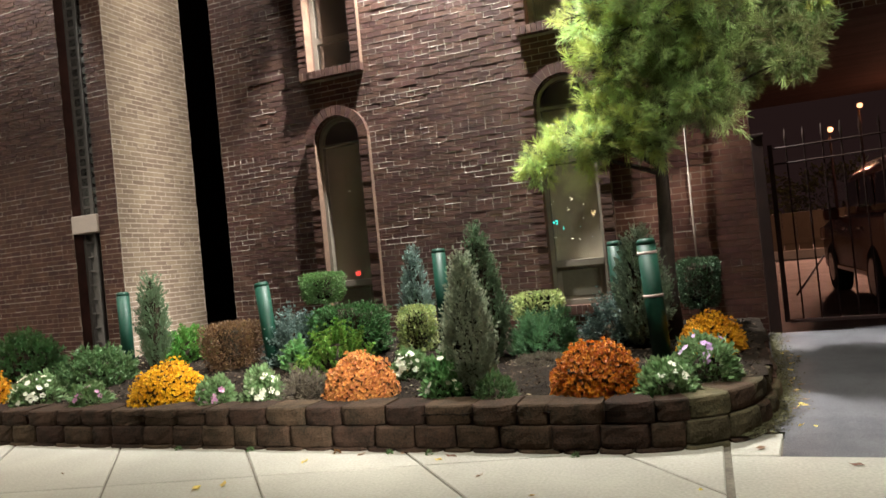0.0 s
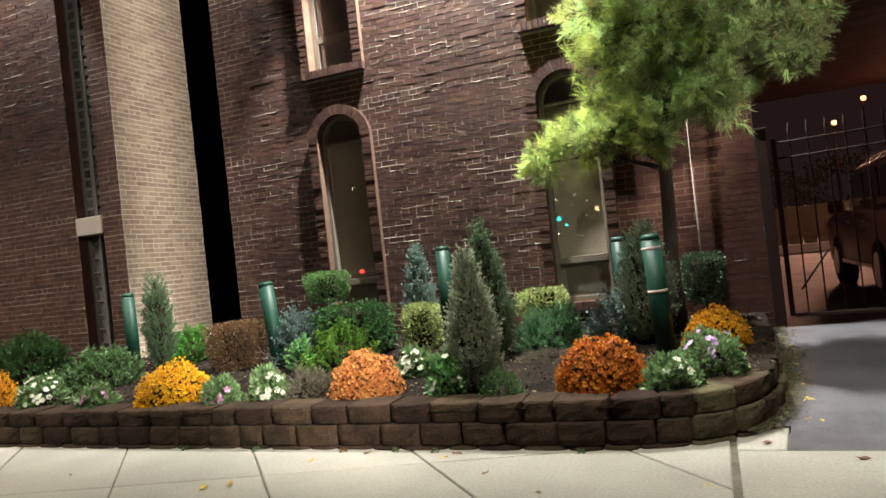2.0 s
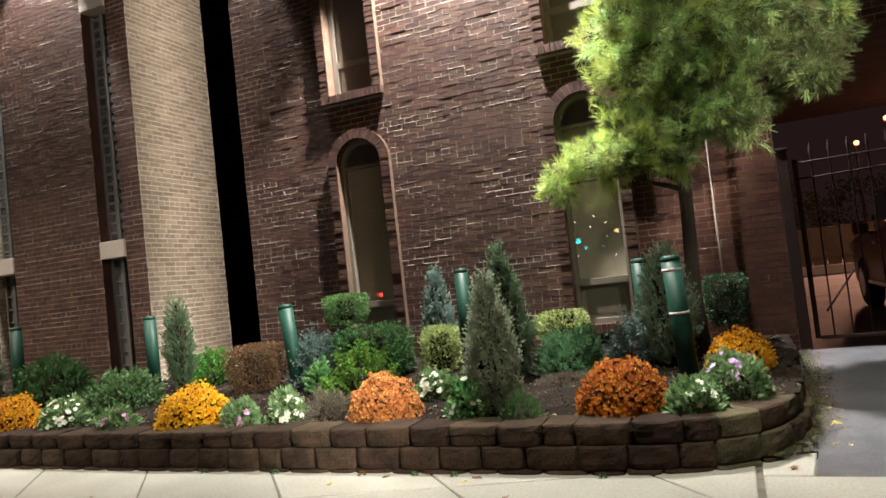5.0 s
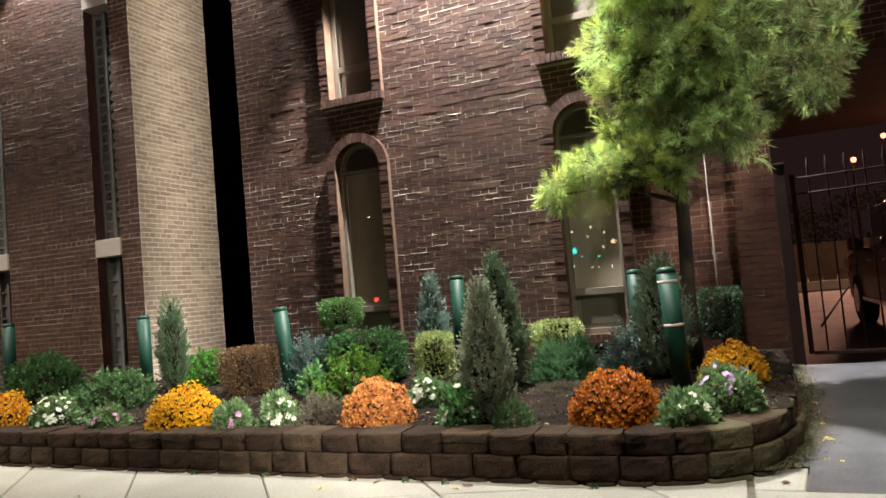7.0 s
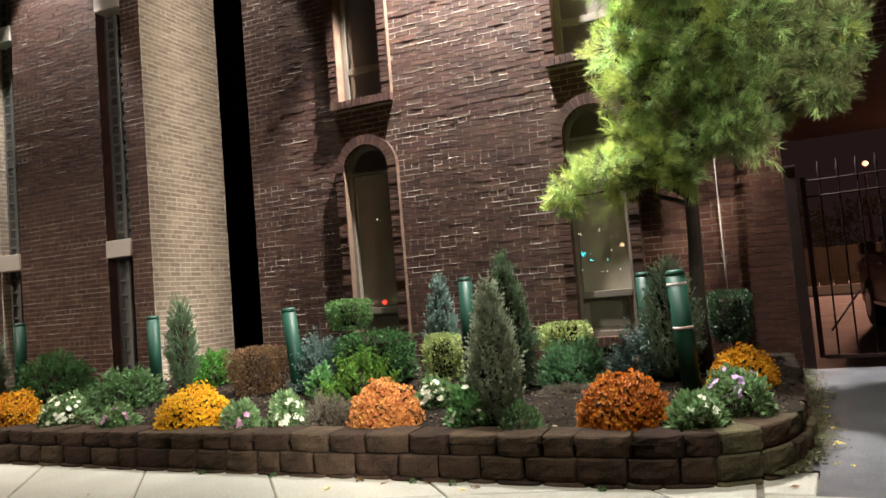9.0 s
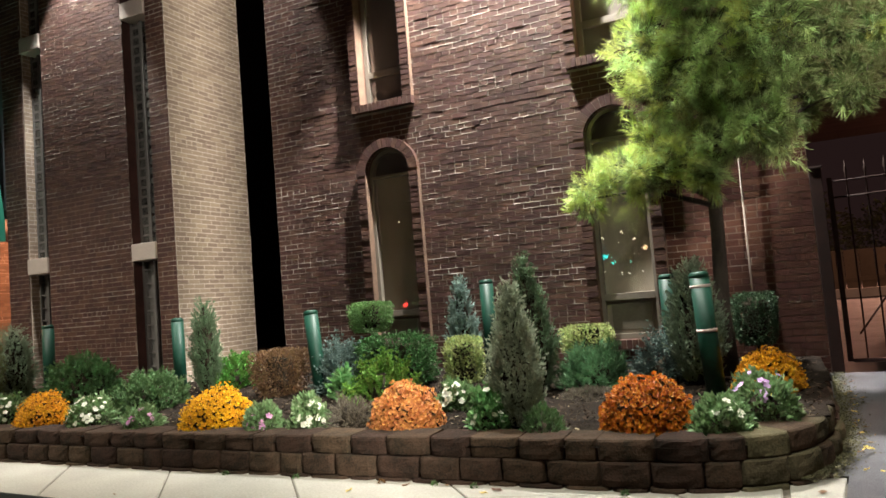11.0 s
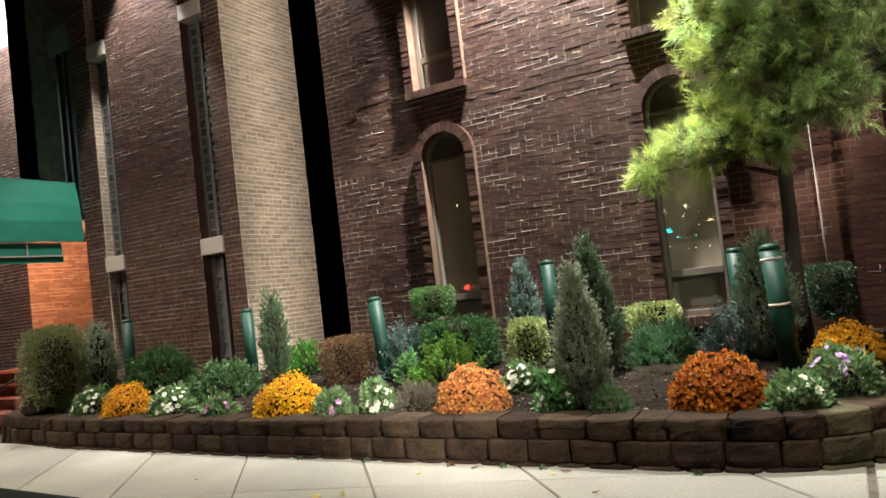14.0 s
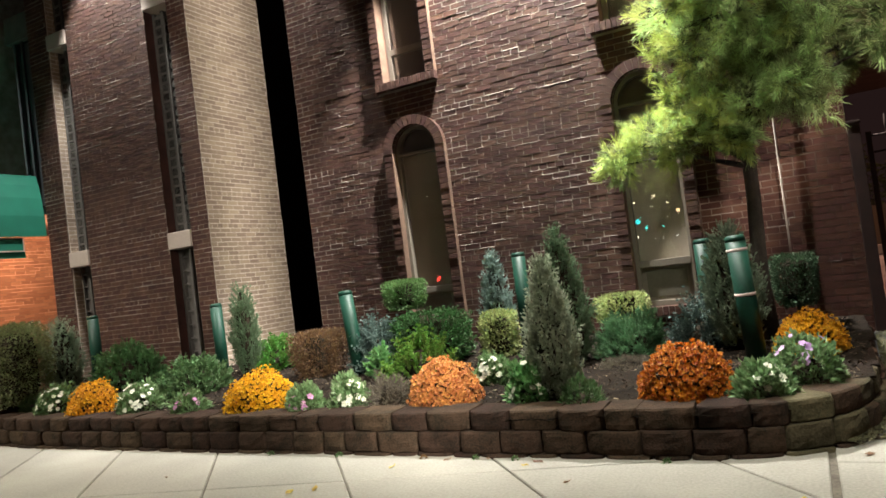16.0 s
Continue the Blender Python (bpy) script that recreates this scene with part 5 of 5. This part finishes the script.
for k, (x, y, m) in enumerate(((-2.62, 4.34, PETAL_R), (-2.2, 4.34, G_OLIVE), (-1.9, 4.33, G_MID), (-3.4, 4.38, G_MID), (-4.1, 4.39, G_OLIVE), (-0.9, 4.31, G_MID))):
    r = np.random.default_rng(300 + k)
    p, d = shape_points("dome", 0.12, 0.07, 60, r, k, 0.3)
    w = thing("weed", (x, y, 0.0), "small weed growing at the foot of the wall", "weed", "weeds by the wall")
    part("leaves", leaf_mesh("leaves", p * 0.28, d, 0.020, 0.004, G_OLIVE if k else G_RUSSET, r), None, w)

# ---- gateway ----
gate = thing("metal_gate", (0.5, 7.80, 0.24), "dark iron driveway gate with spiked pickets", "gate")
part("post", box(0.0, 0.11, -0.06, 0.05, -0.05, 2.0, 0.004), DARK_METAL, gate)
part("post_cap", box(-0.012, 0.122, -0.072, 0.062, 2.0, 2.03, 0.008), DARK_METAL, gate)
part("stile", box(0.15, 0.195, -0.03, 0.015, 0.1, 1.9, 0.003), DARK_METAL, gate)
part("bottom_rail", box(0.195, 3.4, -0.028, 0.013, 0.09, 0.125, 0.003), DARK_METAL, gate)
for k, (z, sag) in enumerate(((1.86, 0.10), (1.70, 0.12))):
    tube_part("top_rail", [(0.19 + i * 0.4, -0.01, z + sag * (i / 8) ** 1.5) for i in range(9)], [0.010] * 9, DARK_METAL, gate, 6)
for i in range(19):
    x = 0.32 + i * 0.165
    h = 1.93 + 0.10 * (min(i, 18) / 18) ** 1.5
    tube_part("picket", [(x, -0.01, 0.11), (x, -0.01, h), (x, -0.01, h + 0.02), (x, -0.01, h + 0.12)], [0.008, 0.008, 0.016, 0.002], DARK_METAL, gate, 6)
tube_part("brace", [(0.28, -0.005, 0.36), (0.56, -0.005, 0.74)], [0.010] * 2, DARK_METAL, gate, 6)

# ---- parked sport utility vehicle ----
PAINT = material("car_paint", (0.17, 0.085, 0.070), (0.14, 0.07, 0.058), rough=0.25, metal=0.3, scale=2, fine=20, bump=0.0)
TYRE = material("tyre_rubber", (0.015, 0.015, 0.015), (0.01, 0.01, 0.01), rough=0.85, bump=0.3)
CHROME = material("chrome", (0.7, 0.68, 0.65), (0.6, 0.58, 0.55), rough=0.12, metal=1.0, bump=0.0)
CAR_GLASS = material("car_glass", (0.01, 0.01, 0.011), (0.008, 0.008, 0.009), rough=0.05, bump=0.0, spec=0.8)
LENS = material("lamp_lens", (0.75, 0.68, 0.6), (0.6, 0.55, 0.5), rough=0.08, bump=0.0, spec=0.8)
car = thing("suv", (2.70, 10.7, 0.25), "dark maroon sport utility vehicle parked behind the gate", "car")


def prism(profile, half, bevel):
    """A side profile (y, z) drawn out across x and rounded."""
    bm = bmesh.new()
    a = [bm.verts.new((-half, y, z)) for y, z in profile]
    b = [bm.verts.new((half, y, z)) for y, z in profile]
    bm.faces.new(a), bm.faces.new(b[::-1])
    for i in range(len(a)):
        j = (i + 1) % len(a)
        bm.faces.new((a[i], b[i], b[j], a[j]))
    bmesh.ops.bevel(bm, geom=bm.edges[:], offset=bevel, segments=3, affect="EDGES", profile=0.6)
    return bm


part("body", prism([(-2.3, 0.35), (2.25, 0.32), (2.3, 0.75), (2.15, 1.02), (1.1, 1.12), (-2.3, 1.1), (-2.36, 0.7)], 0.93, 0.07), PAINT, car, smooth=True)
part("cabin", prism([(-2.25, 1.06), (1.15, 1.06), (0.35, 1.68), (-1.95, 1.70)], 0.80, 0.08), PAINT, car, smooth=True)
for y0, y1 in ((-2.05, -1.25), (-1.15, -0.35), (-0.27, 0.55)):
    part("side_window", prism([(y0, 1.14), (y1 + 0.1, 1.14), (y1 - 0.08, 1.58), (y0 + 0.06, 1.58)], 0.815, 0.01), CAR_GLASS, car)
for s in (-1, 1):
    tube_part("roof_rail", [(s * 0.66, -1.8, 1.70), (s * 0.66, -1.6, 1.77), (s * 0.66, -0.3, 1.78), (s * 0.66, 0.25, 1.71)], [0.02] * 4, CHROME, car, 8)
    part("headlight", box(*sorted((s * 0.62, s * 0.96)), 2.02, 2.30, 0.78, 0.98, 0.03), LENS, car, "clear headlight catching the light")
    part("tail_light", box(*sorted((s * 0.80, s * 0.955)), -2.37, -2.2, 0.8, 1.1, 0.03), LENS, car)
    mirror = part("mirror", box(*sorted((s * 0.92, s * 1.12)), 0.55, 0.68, 1.08, 1.25, 0.04), PAINT, car)
    part("mirror_trim", box(*sorted((s * 0.95, s * 1.125)), 0.545, 0.69, 1.225, 1.262, 0.01), CHROME, mirror, "chrome mirror trim")
    for y in (-0.95, 0.05):
        part("door_handle", box(*sorted((s * 0.93, s * 0.965)), y, y + 0.18, 0.93, 0.965, 0.008), CHROME, car)
    part("sill_trim", box(*sorted((s * 0.9, s * 0.95)), -1.0, 1.0, 0.36, 0.42, 0.01), CHROME, car)
    for y in (-1.4, 1.45):
        wheel = part("wheel", mesh_of("tyre", *tube([(s * 0.72, y, 0.37), (s * 0.74, y, 0.37), (s * 0.93, y, 0.37), (s * 0.955, y, 0.37)], [0.33, 0.37, 0.37, 0.33], 24), TYRE), None, car)
        part("rim", mesh_of("rim", *tube([(s * 0.9, y, 0.37), (s * 0.962, y, 0.37)], [0.23, 0.22], 10), CHROME), None, wheel)

# ---- car park beyond the gate ----
FENCE = material("tan_fence", (0.24, 0.19, 0.125), (0.18, 0.145, 0.095), rough=0.85, scale=2, fine=30, bump=0.2, vary=0.15)
fence = thing("fence", (0, 30, 0.26), "tan board fence across the car park", "fence")
board = solid_mesh("board", -0.24, 0.24, -0.02, 0.02, 0.0, 1.55, FENCE, 0.01)
for i in range(60):
    ob = part("board", board, None, fence)
    ob.location = (-8 + i * 0.5, 0, 0)
part("rail", box(-8.3, 22, -0.05, 0.0, 0.35, 0.52, 0.01), FENCE, fence)
barrier = thing("concrete_barrier", (0, 24, 0.26), "low pale concrete barrier in the car park", "barrier")
part("barrier_body", prism([(-0.2, 0), (0.2, 0), (0.08, 0.28), (-0.08, 0.28)], 9.0, 0.03), CONCRETE, barrier)
for k, (x, z) in enumerate(((6.3, 6.0), (7.7, 7.0))):
    pole = thing("street_lamp", (x, 40.3, 0.26), "tall street lamp with a glowing head", "street lamp", "car park lamps")
    tube_part("pole", [(0, 0, 0), (0, 0, z - 0.1)], [0.09, 0.05], DARK_METAL, pole)
    b = bmesh.new()
    bmesh.ops.create_uvsphere(b, u_segments=12, v_segments=8, radius=0.13, matrix=Matrix.Translation((0, -0.4, z - 0.30)))
    no_shadow(part("lamp_head", b, glowing("lamp_glow", (1.0, 0.50, 0.26), 2.6), pole, "glowing warm lamp head", smooth=True))
for k, (x, y, w, h) in enumerate(((1.5, 44, 6.0, 4.5), (7.5, 46, 6.0, 3.6), (14, 45, 7.0, 5.5))):
    r = np.random.default_rng(90 + k)
    t = thing("tree", (x, y, 0.26), "dark leafy tree behind the car park fence", "tree", "trees behind the car park")
    tube_part("trunk", [(0, 0, 0), (0.05, 0, h * 0.6)], [0.16, 0.08], BARK, t)
    p, d = shape_points("ball", w, h, 2600, r, k, 0.5)
    p[:, 2] += 0.8
    part("crown", leaf_mesh("crown", p, d, 0.22, 0.07, G_DULL, r), None, t)

# ---- street behind the camera: lamps, a signal and traffic lights seen in the panes ----
far = thing("wall_across", (0, 0, 0), "dark buildings across the street", "building", kind="structure")
part("facade", box(-60, 40, -34, -32, -0.2, 9.0), PAINTED_DARK, far)
for k, (x, z, r, col) in enumerate(((-7.22, 4.17, 0.10, "w"), (-8.34, 4.0, 0.09, "w"), (-6.53, 3.73, 0.08, "w"), (-6.0, 3.17, 0.16, "o"), (-7.44, 3.59, 0.06, "w"), (-6.61, 2.93, 0.05, "w"), (-21.7, 6.49, 0.09, "w"))):
    t = thing("street_lamp", (x, -25.2, -0.15), "distant street lamp across the road", "street lamp", "lamps across the road")
    tube_part("pole", [(0, 0, 0), (0, 0, z)], [0.06, 0.03], DARK_METAL, t, 6)
    b = bmesh.new()
    bmesh.ops.create_uvsphere(b, u_segments=10, v_segments=6, radius=r * 0.8, matrix=Matrix.Translation((0, 0.2, z + 0.15)))
    no_shadow(part("lamp_head", b, glowing("far_glow", (1.0, 0.80, 0.56) if col == "w" else (1.0, 0.62, 0.32), 14.0), t))
signal = thing("traffic_light", (-8.28, -25.2, -0.15), "traffic signal showing green across the road", "traffic light")
tube_part("pole", [(0, 0, 0), (0, 0, 3.3)], [0.06, 0.05], DARK_METAL, signal, 6)
part("housing", box(-0.15, 0.15, -0.12, 0.1, 2.7, 3.6, 0.02), DARK_METAL, signal)
for x, z, r in ((0.0, 3.02, 0.15), (0.43, 2.61, 0.08), (1.39, 2.58, 0.05)):
    b = bmesh.new()
    bmesh.ops.create_uvsphere(b, u_segments=10, v_segments=6, radius=r, matrix=Matrix.Translation((x, 0.2, z)))
    no_shadow(part("lens", b, glowing("signal_glow", (0.0, 0.80, 0.75), 14.0), signal, "glowing green-blue signal lens"))
for x, z, r, colour, what in ((-8.48, 1.95, 0.14, (1.0, 0.7, 0.5), "headlight"), (-7.35, 1.81, 0.05, (1, 0.9, 0.75), "headlight"), (-6.96, 1.77, 0.05, (1, 0.9, 0.75), "headlight"), (-6.2, 1.80, 0.05, (1, 0.9, 0.75), "headlight"), (-21.65, 0.99, 0.17, (1.0, 0.05, 0.04), "tail light"), (-22.9, 0.1, 0.25, (1.0, 0.10, 0.06), "tail light")):
    t = thing("vehicle_light", (x, -25.0, z), "lit vehicle " + what + " across the road", "vehicle light", "traffic across the road")
    b = bmesh.new()
    bmesh.ops.create_uvsphere(b, u_segments=10, v_segments=6, radius=r)
    no_shadow(part("lens", b, glowing("traffic_glow", colour, 16.0), t))
    part("stand", box(-0.05, 0.05, -0.3, -0.02, -z - 0.15, 0.05, 0.01), DARK_METAL, t)

# ---- fallen leaves ----
LEAF_Y = leafy("fallen_leaf_yellow", (0.55, 0.42, 0.10), (0.40, 0.26, 0.08), vary=0.4)
LEAF_B = leafy("fallen_leaf_brown", (0.26, 0.15, 0.09), (0.16, 0.09, 0.055), vary=0.4)


def fallen(x, y, z, L, mat, turn):
    v = [(-L, 0, 0.003), (-L * .4, -L * .4, 0.012), (L * .4, -L * .32, 0.008), (L, 0, 0.016), (L * .4, L * .35, 0.004), (-L * .4, L * .4, 0.01), (0, 0, 0.003)]
    ob = part("fallen_leaf", mesh_of("fallen_leaf", v, [(0, 1, 6), (1, 2, 6), (2, 3, 6), (3, 4, 6), (4, 5, 6), (5, 0, 6)], mat), None)
    ob.matrix_world = pose(x, y, z, 0, 0, turn)
    return tagged(ob, "dry fallen leaf lying on the ground", "leaf", "fallen leaves")


rng = random.Random(77)
for x, y, L, m in ((-3.2, 3.55, 0.06, LEAF_Y), (-3.05, 3.63, 0.05, LEAF_Y), (-2.75, 4.12, 0.04, LEAF_Y), (-1.62, 3.38, 0.035, LEAF_B), (-1.7, 3.42, 0.035, LEAF_Y), (-1.72, 4.28, 0.045, LEAF_B), (-1.78, 4.2, 0.03, LEAF_Y), (-0.16, 3.75, 0.02, LEAF_Y), (-1.4, 3.9, 0.03, LEAF_B), (0.17, 4.5, 0.045, LEAF_B), (0.62, 4.2, 0.04, LEAF_B), (-4.6, 3.75, 0.025, LEAF_B), (-1.0, 3.6, 0.025, LEAF_Y), (0.1, 3.55, 0.025, LEAF_B), (-2.4, 4.3, 0.04, LEAF_B), (-2.1, 4.33, 0.03, LEAF_B)):
    fallen(x, y, 0.003, L, m, rng.uniform(0, 360))
for k in range(34):
    y = 4.75 + 2.6 * rng.random() ** 1.2
    x = 0.40 + 0.05 * (y - 4.6) + abs(rng.gauss(0, 0.06))
    fallen(x, y, 0.235 * max(0, (y - 4.37)) / 3.4 + 0.008, rng.uniform(0.012, 0.035), rng.choice((LEAF_Y, LEAF_B)), rng.uniform(0, 360))

# ---- door sill of the vehicle that the camera looks out of ----
DOOR = material("door_trim", (0.014, 0.018, 0.016), (0.010, 0.013, 0.012), rough=0.9, scale=6, fine=60, bump=0.1, spec=0.1)
own = thing("car", (-0.45, 0.30, -0.15), "dark car with its window wound down", "car")
door = part("door", box(-1.0, 0.75, -0.10, 0.0, 0.25, 1.26, 0.02), DOOR, own, "dark car door")
sill_part = part("window_sill", box(-1.0, 0.75, -0.14, 0.0, -0.05, 0.0, 0.012), DOOR, door, "dark rubber-edged window sill")
sill_part.matrix_basis = pose(0, 0, 1.3285, 0, 1.45, 0)
part("rear_door", box(0.76, 1.5, -0.10, 0.0, 0.25, 1.27, 0.02), DOOR, own)
part("far_side", box(-1.0, 1.5, -1.7, -1.62, 0.25, 1.05, 0.02), DOOR, own)
part("floor_pan", box(-1.0, 1.5, -1.62, -0.10, 0.2, 0.25), DOOR, own)


def side_drawn(profile, y0, y1, bevel):
    """A side profile (x, z) drawn out across y and rounded."""
    bm = prism(profile, (y1 - y0) / 2, bevel)
    bmesh.ops.transform(bm, matrix=Matrix(((0, 1, 0, 0), (1, 0, 0, (y0 + y1) / 2), (0, 0, 1, 0), (0, 0, 0, 1))), verts=bm.verts)
    return bm


part("bonnet", side_drawn([(-2.42, 0.28), (-1.0, 0.28), (-1.0, 1.03), (-1.35, 1.0), (-2.3, 0.86), (-2.5, 0.66), (-2.52, 0.4)], -1.7, 0.0, 0.07), PAINT, own, smooth=True)
part("boot", side_drawn([(1.5, 0.28), (2.38, 0.28), (2.46, 0.45), (2.42, 0.85), (2.28, 1.02), (1.8, 1.07), (1.5, 1.1)], -1.7, 0.0, 0.07), PAINT, own, smooth=True)
part("roof", side_drawn([(-0.34, 1.66), (0.2, 1.71), (1.0, 1.715), (1.62, 1.66), (1.62, 1.685), (1.0, 1.755), (0.2, 1.75), (-0.34, 1.69)], -1.55, -0.12, 0.01), PAINT, own, smooth=True)
for name, (xa, za), (xb, zb) in (("windscreen", (-0.98, 1.03), (-0.34, 1.67)), ("rear_window", (1.74, 1.09), (1.6, 1.66))):
    no_shadow(part(name, mesh_of(name, [(xa, -1.52, za), (xa, -0.16, za), (xb, -0.2, zb), (xb, -1.48, zb)], [(0, 1, 2, 3)], GLASS), None, own))
for y in (-1.5, -0.22):
    part("headlight", box(-2.47, -2.30, y - 0.14, y + 0.14, 0.62, 0.78, 0.03), LENS, own)
    part("tail_light", box(2.36, 2.47, y - 0.12, y + 0.12, 0.7, 0.88, 0.02), STEP, own, "red tail light")
part("bumper", box(-2.58, -2.44, -1.66, -0.04, 0.32, 0.54, 0.04), DOOR, own)
part("bumper", box(2.42, 2.54, -1.66, -0.04, 0.34, 0.56, 0.04), DOOR, own)
for x0, x1 in ((-1.0, -0.3), (1.75, 1.5)):
    for y in (-1.6, -0.13):
        tube_part("pillar", [(x0, y + (0.06 if y > -1 else 0), 1.0), (x1, y, 1.71)], [0.03, 0.03], PAINT, own, 6)
for x in (-1.75, 1.75):
    for y in (-1.55, -0.12):
        wheel = part("wheel", mesh_of("tyre", *tube([(x, y - 0.1, 0.31), (x, y + 0.1, 0.31)], [0.31, 0.31], 20), TYRE), None, own)
        part("rim", mesh_of("rim", *tube([(x, y - 0.105, 0.31), (x, y + 0.105, 0.31)], [0.19, 0.19], 10), CHROME), None, wheel)

# unseen mask added across the street before the fill spot, its two side plates keep the beam narrow
shade = thing("fill_mask", (9.0, -4.6, -0.15), "added unseen mask that narrows the fill on the alley wall", "flood light")
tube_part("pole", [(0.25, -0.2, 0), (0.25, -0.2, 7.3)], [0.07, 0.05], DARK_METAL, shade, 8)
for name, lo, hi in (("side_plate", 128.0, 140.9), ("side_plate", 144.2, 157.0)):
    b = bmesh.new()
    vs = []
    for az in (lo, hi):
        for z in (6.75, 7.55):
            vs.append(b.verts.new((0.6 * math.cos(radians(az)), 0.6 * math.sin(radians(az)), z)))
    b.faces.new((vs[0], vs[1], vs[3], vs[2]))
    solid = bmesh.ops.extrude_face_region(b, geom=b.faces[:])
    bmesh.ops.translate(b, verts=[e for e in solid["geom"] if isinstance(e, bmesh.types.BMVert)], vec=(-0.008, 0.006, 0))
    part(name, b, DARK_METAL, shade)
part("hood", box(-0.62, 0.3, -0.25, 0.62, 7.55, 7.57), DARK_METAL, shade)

# unseen fixture added round the wall flood, its shade keeps the light on the wall
fix = thing("wall_light", (-2.5, 7.15, 7.6), "wall flood fixture with an added shade that blocks its spill", "wall light")
part("shade", box(-1.6, 1.6, -0.135, -0.12, -0.33, 0.25), DARK_METAL, fix)
part("top_plate", box(-1.6, 1.6, -0.135, 0.62, 0.25, 0.265), DARK_METAL, fix)
